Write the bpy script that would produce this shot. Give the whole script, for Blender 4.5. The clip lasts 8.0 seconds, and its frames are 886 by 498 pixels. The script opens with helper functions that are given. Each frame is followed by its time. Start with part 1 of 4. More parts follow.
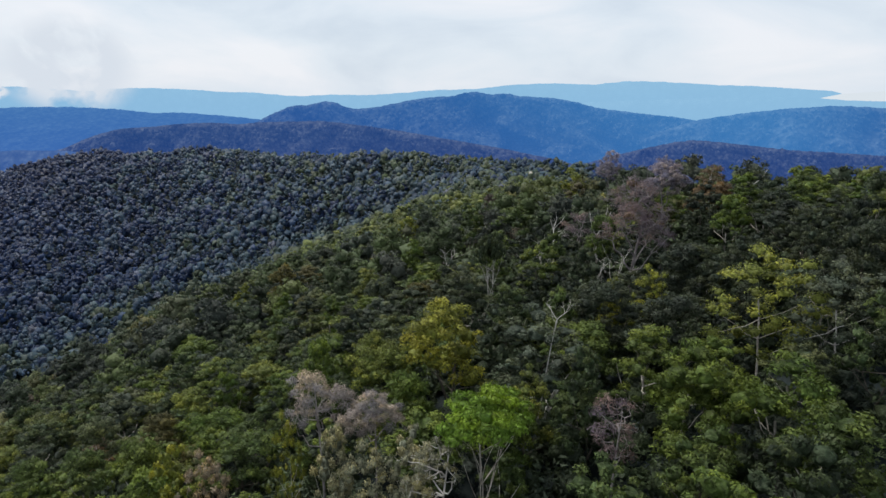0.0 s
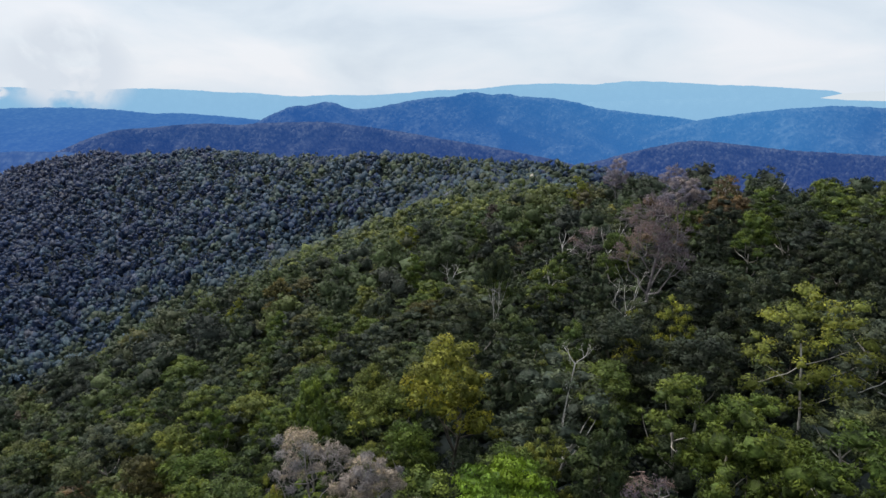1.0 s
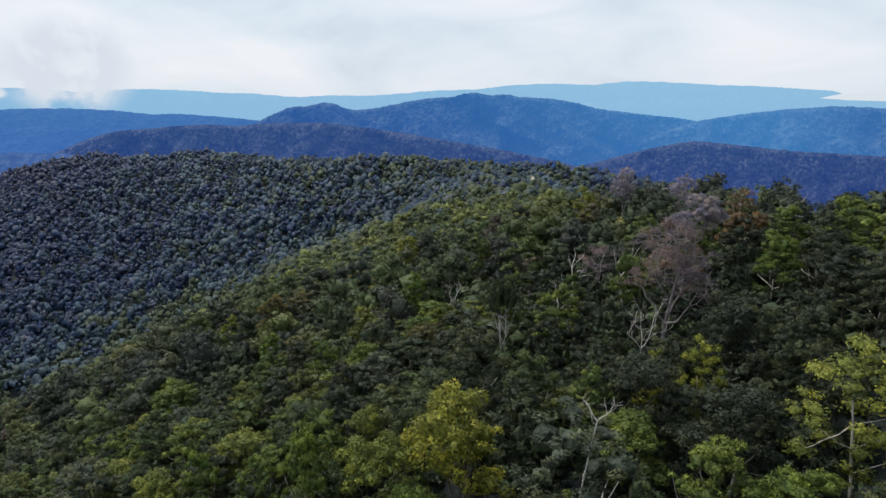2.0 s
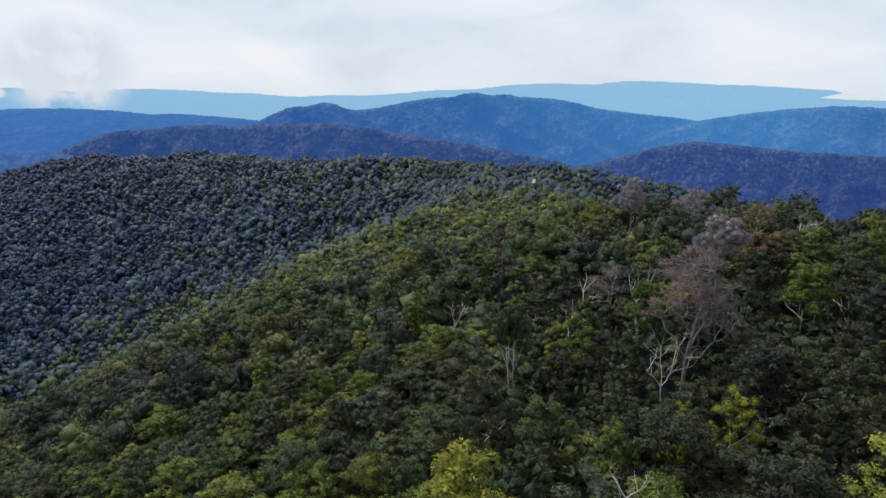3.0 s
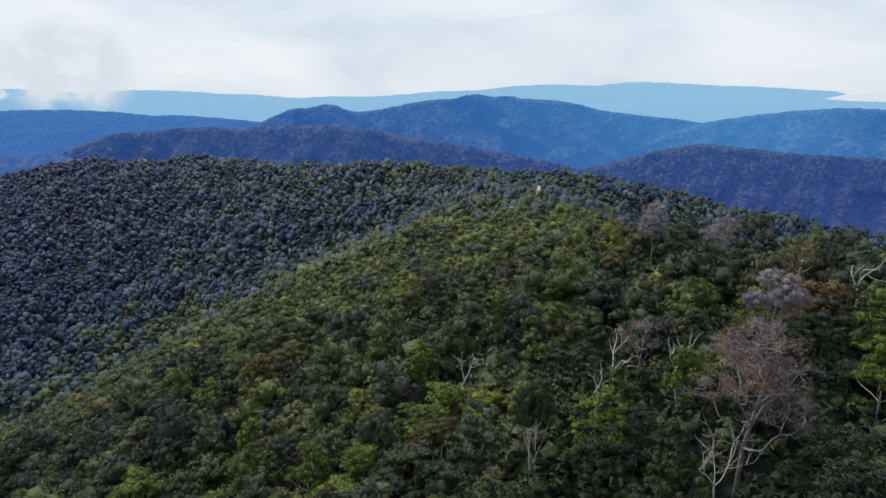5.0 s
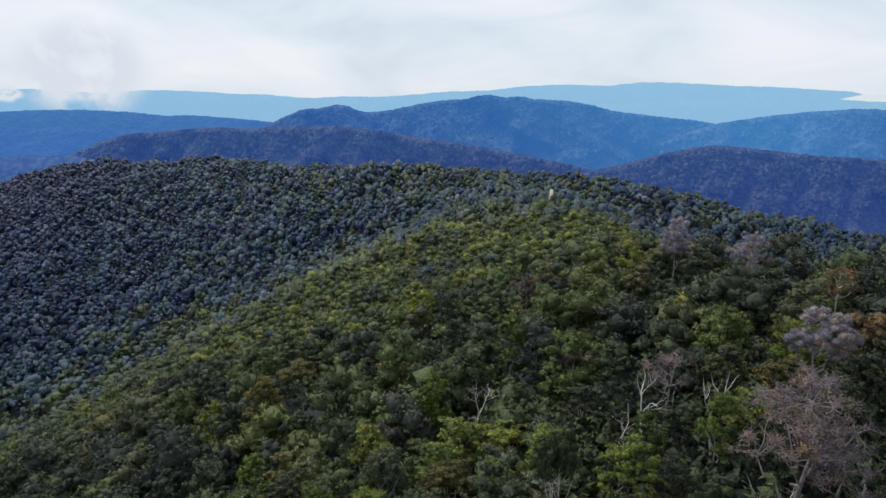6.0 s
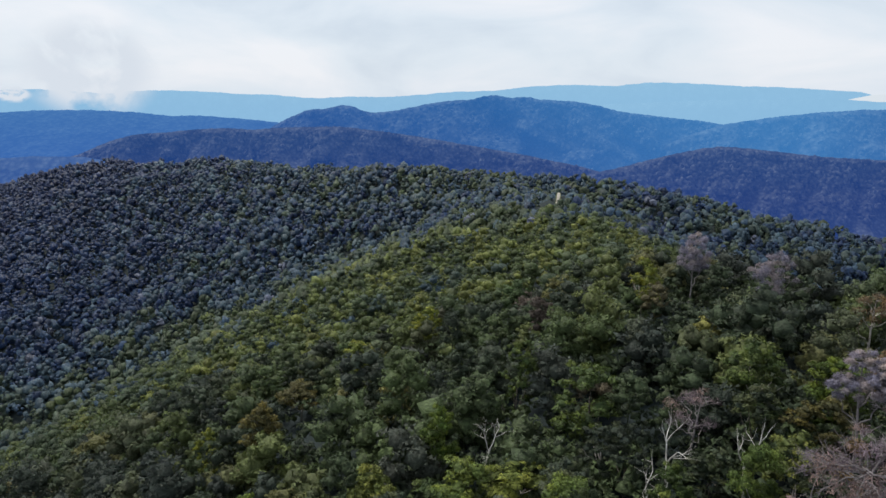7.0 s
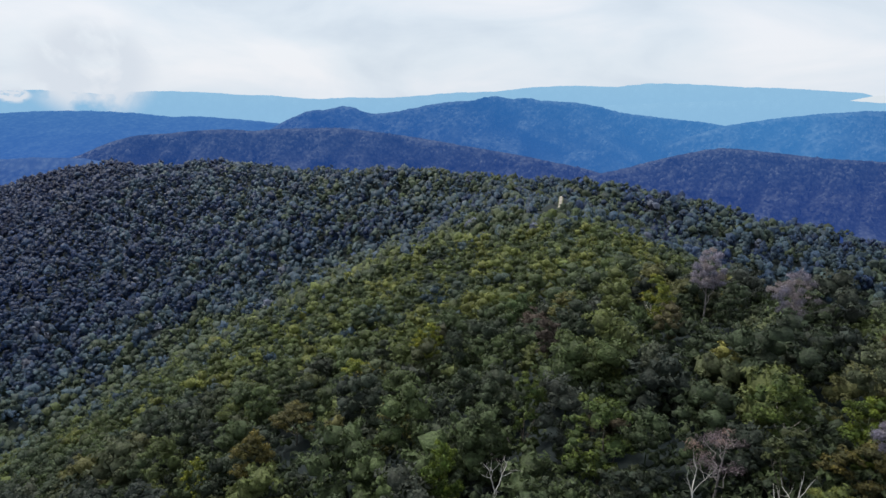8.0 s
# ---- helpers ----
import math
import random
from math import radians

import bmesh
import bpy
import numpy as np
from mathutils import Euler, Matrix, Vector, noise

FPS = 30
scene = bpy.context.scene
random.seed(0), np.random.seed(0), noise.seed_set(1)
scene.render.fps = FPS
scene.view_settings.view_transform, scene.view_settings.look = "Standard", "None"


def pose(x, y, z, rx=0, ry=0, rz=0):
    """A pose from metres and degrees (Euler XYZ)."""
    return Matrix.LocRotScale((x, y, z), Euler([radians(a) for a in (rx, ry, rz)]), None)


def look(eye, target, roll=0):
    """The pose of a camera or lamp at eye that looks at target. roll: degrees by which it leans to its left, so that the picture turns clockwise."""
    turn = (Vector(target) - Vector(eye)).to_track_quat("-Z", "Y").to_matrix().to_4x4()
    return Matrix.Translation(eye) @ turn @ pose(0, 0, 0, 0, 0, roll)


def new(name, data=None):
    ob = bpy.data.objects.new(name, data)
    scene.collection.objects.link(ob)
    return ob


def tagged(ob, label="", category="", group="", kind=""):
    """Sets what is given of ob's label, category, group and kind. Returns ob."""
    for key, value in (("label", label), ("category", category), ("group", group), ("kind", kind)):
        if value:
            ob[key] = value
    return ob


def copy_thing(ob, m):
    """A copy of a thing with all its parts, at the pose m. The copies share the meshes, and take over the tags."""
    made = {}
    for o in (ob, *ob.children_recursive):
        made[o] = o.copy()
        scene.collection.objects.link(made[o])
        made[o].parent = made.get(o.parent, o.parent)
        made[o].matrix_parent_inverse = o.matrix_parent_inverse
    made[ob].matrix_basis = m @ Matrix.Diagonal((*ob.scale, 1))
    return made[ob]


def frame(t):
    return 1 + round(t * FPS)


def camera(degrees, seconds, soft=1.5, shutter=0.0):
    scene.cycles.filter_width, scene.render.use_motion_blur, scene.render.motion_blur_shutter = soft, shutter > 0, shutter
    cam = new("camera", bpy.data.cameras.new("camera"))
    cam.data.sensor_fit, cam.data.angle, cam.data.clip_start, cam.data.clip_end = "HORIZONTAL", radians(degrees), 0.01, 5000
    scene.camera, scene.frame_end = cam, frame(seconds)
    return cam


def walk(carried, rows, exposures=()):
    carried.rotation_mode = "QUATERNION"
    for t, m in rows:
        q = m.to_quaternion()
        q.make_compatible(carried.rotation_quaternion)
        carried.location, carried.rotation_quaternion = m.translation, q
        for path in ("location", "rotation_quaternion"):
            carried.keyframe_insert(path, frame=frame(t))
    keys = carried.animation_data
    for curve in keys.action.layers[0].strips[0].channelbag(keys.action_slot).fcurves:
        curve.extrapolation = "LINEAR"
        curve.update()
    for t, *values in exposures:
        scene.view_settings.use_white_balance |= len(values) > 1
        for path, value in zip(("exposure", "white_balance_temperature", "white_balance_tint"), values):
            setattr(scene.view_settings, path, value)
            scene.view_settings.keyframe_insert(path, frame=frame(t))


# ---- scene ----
cam = camera(70.0, 8.0, soft=1.5)
PATH = [
    (0, (1.906, 11.05, 22.693), (1.907, 12.985, 22.1903), 0.40),
    (0.5, (1.69, 14.576, 23.413), (1.691, 16.511, 22.9101), 0.37),
    (1, (1.457, 18.035, 24.222), (1.458, 19.97, 23.7190), 0.34),
    (1.5, (1.196, 21.385, 25.044), (1.198, 23.321, 24.5418), 0.31),
    (3, (0.431, 31.727, 27.993), (0.434, 33.662, 27.4886), 0.27),
    (3.5, (0.218, 35.335, 28.888), (0.222, 37.27, 28.3836), 0.27),
    (4, (-0.014, 38.817, 29.884), (-0.01, 40.752, 29.3796), 0.28),
    (4.5, (-0.264, 42.223, 30.851), (-0.26, 44.158, 30.3484), 0.27),
    (6, (-1.153, 52.37, 34.185), (-1.189, 54.305, 33.6815), 0.27),
    (6.5, (-1.348, 55.905, 35.172), (-1.396, 57.839, 34.6674), 0.27),
    (7, (-1.541, 59.48, 36.18), (-1.594, 61.415, 35.6762), 0.28),
    (7.5, (-1.777, 63.039, 37.09), (-1.831, 64.973, 36.5860), 0.30),
    (8, (-2.045, 66.582, 37.757), (-2.1, 68.517, 37.2550), 0.30),
]
walk(cam, [(t, look(eye, target, roll)) for t, eye, target, roll in PATH])

# ---- world, sun, exposure ----
SUN_HEIGHT, SUN_TURN = radians(56), radians(-40)
world = bpy.data.worlds.new("overcast_sky")
scene.world = world
world.use_nodes = True
wn, wl = world.node_tree.nodes, world.node_tree.links
wn.clear()


def wnode(kind, **values):
    n = wn.new(kind)
    for key, value in values.items():
        n.inputs[key].default_value = value
    return n


sky = wn.new("ShaderNodeTexSky")
sky.sky_type, sky.sun_disc = "NISHITA", False
sky.sun_elevation, sky.sun_rotation = SUN_HEIGHT, SUN_TURN
coords = wn.new("ShaderNodeTexCoord")
stretch = wn.new("ShaderNodeMapping")
stretch.inputs["Scale"].default_value = (1.0, 1.0, 3.2)
wl.new(coords.outputs["Generated"], stretch.inputs["Vector"])
banks = wnode("ShaderNodeTexNoise", Scale=3.1, Detail=7.0, Roughness=0.52, Distortion=0.4)
wl.new(stretch.outputs["Vector"], banks.inputs["Vector"])
cloud = wn.new("ShaderNodeValToRGB")
cloud.color_ramp.elements[0].position, cloud.color_ramp.elements[0].color = 0.34, (0.63, 0.72, 0.83, 1)
cloud.color_ramp.elements[1].position, cloud.color_ramp.elements[1].color = 0.64, (0.87, 0.90, 0.96, 1)
middle = cloud.color_ramp.elements.new(0.47)
middle.color = (0.74, 0.82, 0.91, 1)
wl.new(banks.outputs["Fac"], cloud.inputs["Fac"])
dim = wn.new("ShaderNodeVectorMath")
dim.operation = "SCALE"
dim.inputs["Scale"].default_value = 0.10
wl.new(sky.outputs["Color"], dim.inputs[0])
cover = wn.new("ShaderNodeMix")
cover.data_type = "RGBA"
cover.inputs["Factor"].default_value = 0.93
wl.new(dim.outputs["Vector"], cover.inputs["A"])
wl.new(cloud.outputs["Color"], cover.inputs["B"])
air = wnode("ShaderNodeBackground", Strength=1.0)
wl.new(cover.outputs["Result"], air.inputs["Color"])
wout = wn.new("ShaderNodeOutputWorld")
wl.new(air.outputs["Background"], wout.inputs["Surface"])

sun_data = bpy.data.lights.new("sun", "SUN")
sun_data.energy, sun_data.angle, sun_data.color = 3.9, radians(18), (1.0, 0.95, 0.86)
sun = new("sun", sun_data)
sun_way = Vector((math.sin(SUN_TURN) * math.cos(SUN_HEIGHT), math.cos(SUN_TURN) * math.cos(SUN_HEIGHT), math.sin(SUN_HEIGHT)))
sun.matrix_world = look(sun_way * 400, (0, 0, 0))


# ---- materials ----
def material(name):
    m = bpy.data.materials.new(name)
    m.use_nodes = True
    n = m.node_tree.nodes
    n.clear()
    out = n.new("ShaderNodeOutputMaterial")
    return m, n, m.node_tree.links, out


def ramp(n, stops):
    r = n.new("ShaderNodeValToRGB")
    el = r.color_ramp.elements
    el[0].position, el[0].color = stops[0][0], (*stops[0][1], 1)
    el[1].position, el[1].color = stops[-1][0], (*stops[-1][1], 1)
    for at, colour in stops[1:-1]:
        el.new(at).color = (*colour, 1)
    return r


def foliage(name, stops, per="object", gloss=0.5, thin=0.28, spread=0.34, grain=3.2, fleck=0.38):
    """Leaves: a colour for each tree out of the stops, lighter and darker sprays within the crown, fine mottling."""
    m, n, l, out = material(name)
    if per == "object":
        pick = n.new("ShaderNodeObjectInfo").outputs["Random"]
    else:
        a = n.new("ShaderNodeAttribute")
        a.attribute_name = "tint"
        pick = a.outputs["Fac"]
    colour = ramp(n, [(at, (1.08 * hue[0], 1.0 * hue[1], 1.0 * hue[2] + 0.006)) for at, hue in stops])
    l.new(pick, colour.inputs["Fac"])
    hue = colour.outputs["Color"]
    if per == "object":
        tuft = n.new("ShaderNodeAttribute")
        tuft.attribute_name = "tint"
        # Tufts vary at random; crown cores sit at the dark end as inner shade.
        age_and_core_shade = ramp(n, [(0.0, (0.66, 0.74, 0.85)), (0.5, (1.0, 1.0, 1.0)), (1.0, (1.55, 1.40, 1.0))])
        l.new(tuft.outputs["Fac"], age_and_core_shade.inputs["Fac"])
        aged_and_shaded = n.new("ShaderNodeVectorMath")
        aged_and_shaded.operation = "MULTIPLY"
        l.new(hue, aged_and_shaded.inputs[0])
        l.new(age_and_core_shade.outputs["Color"], aged_and_shaded.inputs[1])
        hue = aged_and_shaded.outputs["Vector"]
    geo = n.new("ShaderNodeNewGeometry")
    spray = n.new("ShaderNodeMapRange")
    spray.inputs["To Min"].default_value, spray.inputs["To Max"].default_value = 1 - spread, 1 + spread
    l.new(geo.outputs["Random Per Island"], spray.inputs["Value"])
    mottle = n.new("ShaderNodeTexNoise")
    mottle.inputs["Scale"].default_value, mottle.inputs["Detail"].default_value = 0.33, 4
    l.new(geo.outputs["Position"], mottle.inputs["Vector"])
    patch = n.new("ShaderNodeMapRange")
    patch.inputs["From Min"].default_value, patch.inputs["From Max"].default_value = 0.3, 0.7
    patch.inputs["To Min"].default_value, patch.inputs["To Max"].default_value = 0.7, 1.35
    l.new(mottle.outputs["Fac"], patch.inputs["Value"])
    both = n.new("ShaderNodeMath")
    both.operation = "MULTIPLY"
    l.new(spray.outputs["Result"], both.inputs[0])
    l.new(patch.outputs["Result"], both.inputs[1])
    shade = n.new("ShaderNodeVectorMath")
    shade.operation = "SCALE"
    l.new(hue, shade.inputs[0])
    l.new(both.outputs["Value"], shade.inputs["Scale"])
    fine = n.new("ShaderNodeTexNoise")
    fine.inputs["Scale"].default_value, fine.inputs["Detail"].default_value, fine.inputs["Roughness"].default_value = grain, 4, 0.6
    l.new(geo.outputs["Position"], fine.inputs["Vector"])
    tufts = n.new("ShaderNodeMapRange")
    tufts.inputs["From Min"].default_value, tufts.inputs["From Max"].default_value = 0.36, 0.64
    tufts.inputs["To Min"].default_value, tufts.inputs["To Max"].default_value = 1 - fleck, 1 + fleck
    l.new(fine.outputs["Fac"], tufts.inputs["Value"])
    tufted = n.new("ShaderNodeVectorMath")
    tufted.operation = "SCALE"
    l.new(shade.outputs["Vector"], tufted.inputs[0])
    l.new(tufts.outputs["Result"], tufted.inputs["Scale"])
    shade = tufted
    relief = n.new("ShaderNodeBump")
    relief.inputs["Strength"].default_value, relief.inputs["Distance"].default_value = 0.8, 0.9 / grain
    l.new(fine.outputs["Fac"], relief.inputs["Height"])
    leaf = n.new("ShaderNodeBsdfPrincipled")
    l.new(relief.outputs["Normal"], leaf.inputs["Normal"])
    leaf.inputs["Roughness"].default_value = gloss
    leaf.inputs["Specular IOR Level"].default_value = 0.18
    l.new(shade.outputs["Vector"], leaf.inputs["Base Color"])
    glow = n.new("ShaderNodeBsdfTranslucent")
    l.new(shade.outputs["Vector"], glow.inputs["Color"])
    mix = n.new("ShaderNodeMixShader")
    mix.inputs["Fac"].default_value = thin
    l.new(leaf.outputs["BSDF"], mix.inputs[1])
    l.new(glow.outputs["BSDF"], mix.inputs[2])
    l.new(mix.outputs["Shader"], out.inputs["Surface"])
    return m


def rough(name, dark, light, scale, grain=0.4, roughness=0.85):
    """Bark, soil and stone: two-scale mottling with a fine bump."""
    m, n, l, out = material(name)
    geo = n.new("ShaderNodeNewGeometry")
    big = n.new("ShaderNodeTexNoise")
    big.inputs["Scale"].default_value, big.inputs["Detail"].default_value = scale, 8
    l.new(geo.outputs["Position"], big.inputs["Vector"])
    colour = ramp(n, [(0.3, dark), (0.7, light)])
    l.new(big.outputs["Fac"], colour.inputs["Fac"])
    fine = n.new("ShaderNodeTexNoise")
    fine.inputs["Scale"].default_value, fine.inputs["Detail"].default_value = scale * 7, 6
    l.new(geo.outputs["Position"], fine.inputs["Vector"])
    bump = n.new("ShaderNodeBump")
    bump.inputs["Strength"].default_value, bump.inputs["Distance"].default_value = grain, 0.05
    l.new(fine.outputs["Fac"], bump.inputs["Height"])
    s = n.new("ShaderNodeBsdfPrincipled")
    s.inputs["Roughness"].default_value = roughness
    s.inputs["Specular IOR Level"].default_value = 0.15
    l.new(colour.outputs["Color"], s.inputs["Base Color"])
    l.new(bump.outputs["Normal"], s.inputs["Normal"])
    l.new(s.outputs["BSDF"], out.inputs["Surface"])
    return m


def distance_forest(name, leaf, air_low, air_high, low, high, scale, mist=(0, 0, 0)):
    """Wooded hills kilometres off: dark leaves, with blue haze painted over them as an emission."""
    m, n, l, out = material(name)
    geo = n.new("ShaderNodeNewGeometry")
    woods = n.new("ShaderNodeTexNoise")
    woods.inputs["Scale"].default_value, woods.inputs["Detail"].default_value = scale, 8
    l.new(geo.outputs["Position"], woods.inputs["Vector"])
    colour = ramp(n, [(0.35, tuple(c * 0.75 for c in leaf)), (0.65, tuple(c * 1.25 for c in leaf))])
    l.new(woods.outputs["Fac"], colour.inputs["Fac"])
    crowns = n.new("ShaderNodeTexVoronoi")
    crowns.inputs["Scale"].default_value = scale * 5
    l.new(geo.outputs["Position"], crowns.inputs["Vector"])
    tops = n.new("ShaderNodeMapRange")
    tops.inputs["From Min"].default_value, tops.inputs["From Max"].default_value = 0.1, 0.7
    tops.inputs["To Min"].default_value, tops.inputs["To Max"].default_value = 1.35, 0.65
    l.new(crowns.outputs["Distance"], tops.inputs["Value"])
    woods_colour = n.new("ShaderNodeVectorMath")
    woods_colour.operation = "SCALE"
    l.new(colour.outputs["Color"], woods_colour.inputs[0])
    l.new(tops.outputs["Result"], woods_colour.inputs["Scale"])
    relief = n.new("ShaderNodeBump")
    relief.inputs["Strength"].default_value, relief.inputs["Distance"].default_value = 0.6, 0.06 / scale
    l.new(tops.outputs["Result"], relief.inputs["Height"])
    folds = n.new("ShaderNodeBump")
    folds.inputs["Strength"].default_value, folds.inputs["Distance"].default_value = 1.0, 0.45 / scale
    l.new(woods.outputs["Fac"], folds.inputs["Height"])
    l.new(folds.outputs["Normal"], relief.inputs["Normal"])
    s = n.new("ShaderNodeBsdfDiffuse")
    l.new(woods_colour.outputs["Vector"], s.inputs["Color"])
    l.new(relief.outputs["Normal"], s.inputs["Normal"])
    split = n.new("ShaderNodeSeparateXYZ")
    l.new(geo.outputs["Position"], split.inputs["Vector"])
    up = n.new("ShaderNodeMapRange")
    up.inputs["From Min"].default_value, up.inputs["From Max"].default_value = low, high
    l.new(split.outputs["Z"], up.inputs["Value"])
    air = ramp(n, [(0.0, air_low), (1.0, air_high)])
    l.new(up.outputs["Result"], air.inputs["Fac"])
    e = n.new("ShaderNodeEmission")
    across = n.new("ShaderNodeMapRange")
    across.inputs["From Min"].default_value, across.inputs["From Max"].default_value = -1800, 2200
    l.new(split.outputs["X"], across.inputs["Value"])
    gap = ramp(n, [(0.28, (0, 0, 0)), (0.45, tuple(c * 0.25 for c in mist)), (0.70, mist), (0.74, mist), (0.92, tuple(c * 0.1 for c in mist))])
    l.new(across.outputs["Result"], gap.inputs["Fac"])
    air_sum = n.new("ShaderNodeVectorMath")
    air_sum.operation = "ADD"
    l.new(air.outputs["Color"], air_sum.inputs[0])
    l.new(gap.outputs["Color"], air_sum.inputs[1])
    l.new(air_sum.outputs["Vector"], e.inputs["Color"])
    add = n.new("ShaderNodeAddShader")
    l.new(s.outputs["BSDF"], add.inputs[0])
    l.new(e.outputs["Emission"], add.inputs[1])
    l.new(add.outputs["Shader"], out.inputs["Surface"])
    return m


GREEN = [(0.0, (0.036, 0.052, 0.024)), (0.3, (0.054, 0.084, 0.024)), (0.55, (0.086, 0.132, 0.025)),
         (0.75, (0.134, 0.168, 0.029)), (0.88, (0.100, 0.124, 0.028)), (1.0, (0.064, 0.088, 0.046))]
leaf_green = foliage("green_leaves", GREEN)
leaf_olive = foliage("olive_leaves", [(0.0, (0.070, 0.072, 0.022)), (1.0, (0.105, 0.10, 0.026))])
leaf_yellow = foliage("yellow_green_leaves", [(0.0, (0.155, 0.188, 0.022)), (1.0, (0.188, 0.205, 0.026))])
leaf_citron = foliage("citron_green_leaves", [(0.0, (0.135, 0.170, 0.026)), (1.0, (0.155, 0.185, 0.028))])
leaf_lime = foliage("lime_leaves", [(0.0, (0.13, 0.225, 0.022)), (1.0, (0.15, 0.245, 0.022))])
leaf_bright = foliage("fresh_green_leaves", [(0.0, (0.070, 0.116, 0.016)), (1.0, (0.090, 0.130, 0.018))])
leaf_grey = foliage("grey_green_leaves", [(0.0, (0.054, 0.076, 0.042)), (1.0, (0.074, 0.096, 0.056))])
leaf_wither = foliage("withered_purple_grey_leaves", [(0.0, (0.122, 0.098, 0.108)), (1.0, (0.165, 0.135, 0.146))], spread=0.35)
leaf_lavender = foliage("lavender_grey_twigs", [(0.0, (0.20, 0.195, 0.24)), (1.0, (0.26, 0.255, 0.31))], spread=0.3)
leaf_pale = foliage("pale_grey_green_leaves", [(0.0, (0.19, 0.205, 0.12)), (1.0, (0.25, 0.26, 0.17))])
leaf_dark = foliage("dark_green_leaves", [(0.0, (0.026, 0.038, 0.020)), (1.0, (0.042, 0.058, 0.024))])
leaf_ash = foliage("ash_grey_twigs", [(0.0, (0.20, 0.19, 0.175)), (1.0, (0.28, 0.265, 0.24))], spread=0.3)
leaf_tan = foliage("withered_tan_leaves", [(0.0, (0.20, 0.17, 0.10)), (1.0, (0.26, 0.22, 0.14))])
leaf_mid = foliage("mid_green_leaves", [(0.0, (0.054, 0.086, 0.018)), (1.0, (0.066, 0.100, 0.020))])
leaf_rust = foliage("rusty_leaves", [(0.0, (0.105, 0.075, 0.038)), (1.0, (0.15, 0.11, 0.045))])
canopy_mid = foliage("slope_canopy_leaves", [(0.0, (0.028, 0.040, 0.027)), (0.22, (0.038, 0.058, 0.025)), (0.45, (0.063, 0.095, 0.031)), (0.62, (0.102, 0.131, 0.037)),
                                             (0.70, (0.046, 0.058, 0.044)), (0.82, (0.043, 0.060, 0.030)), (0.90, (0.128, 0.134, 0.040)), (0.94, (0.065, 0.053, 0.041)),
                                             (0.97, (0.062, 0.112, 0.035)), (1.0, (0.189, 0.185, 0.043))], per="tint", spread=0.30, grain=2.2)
# The low stops carry the blue of distance haze as leaf colour.
canopy_far = foliage("hazed_valley_canopy_leaves", [(0.0, (0.13, 0.16, 0.21)), (0.04, (0.009, 0.018, 0.053)), (0.11, (0.009, 0.027, 0.067)), (0.18, (0.013, 0.028, 0.072)),
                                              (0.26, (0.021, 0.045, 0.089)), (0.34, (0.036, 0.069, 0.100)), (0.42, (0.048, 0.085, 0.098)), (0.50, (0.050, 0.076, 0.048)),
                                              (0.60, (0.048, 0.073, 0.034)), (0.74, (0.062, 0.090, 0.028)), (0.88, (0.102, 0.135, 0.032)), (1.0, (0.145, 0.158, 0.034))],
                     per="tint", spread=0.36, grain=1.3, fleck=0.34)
bark_pale = rough("pale_bark", (0.22, 0.20, 0.18), (0.52, 0.48, 0.44), 1.3)
bark_dark = rough("brown_bark", (0.05, 0.042, 0.035), (0.16, 0.14, 0.12), 1.5)
bark_bleached = rough("bleached_dead_wood", (0.34, 0.32, 0.30), (0.62, 0.60, 0.57), 1.1)
bark_wither = rough("weathered_purple_grey_wood", (0.12, 0.105, 0.108), (0.27, 0.245, 0.25), 1.1)
bark_grey = rough("grey_twigs", (0.15, 0.135, 0.135), (0.34, 0.31, 0.31), 1.1)
# Darker than litter: the shade below the crowns is in this base colour.
soil = rough("shade_dark_forest_floor", (0.009, 0.015, 0.017), (0.018, 0.026, 0.026), 0.4)
track_dirt = rough("pale_dirt", (0.22, 0.20, 0.17), (0.34, 0.32, 0.28), 0.25)
grass_verge = rough("grassy_verge", (0.05, 0.065, 0.03), (0.09, 0.10, 0.045), 0.3)


# ---- the lie of the land ----
def glide(v, xs, zs, soft):
    """A line through a few knots, rounded over a length."""
    return sum(np.interp(v + k * soft, xs, zs) for k in (-1, -0.5, 0, 0.5, 1)) / 5


def waves(x, y, size, seed):
    """Cheap smooth unevenness of about that size, from -1 to 1."""
    rng = np.random.default_rng(seed)
    out = 0
    for k in range(6):
        a, p = rng.uniform(0, math.pi), rng.uniform(0, 6.28)
        s = size * rng.uniform(0.7, 1.5)
        out = out + np.sin((np.cos(a) * x + np.sin(a) * y) * 6.28 / s + p)
    return out / 3.2


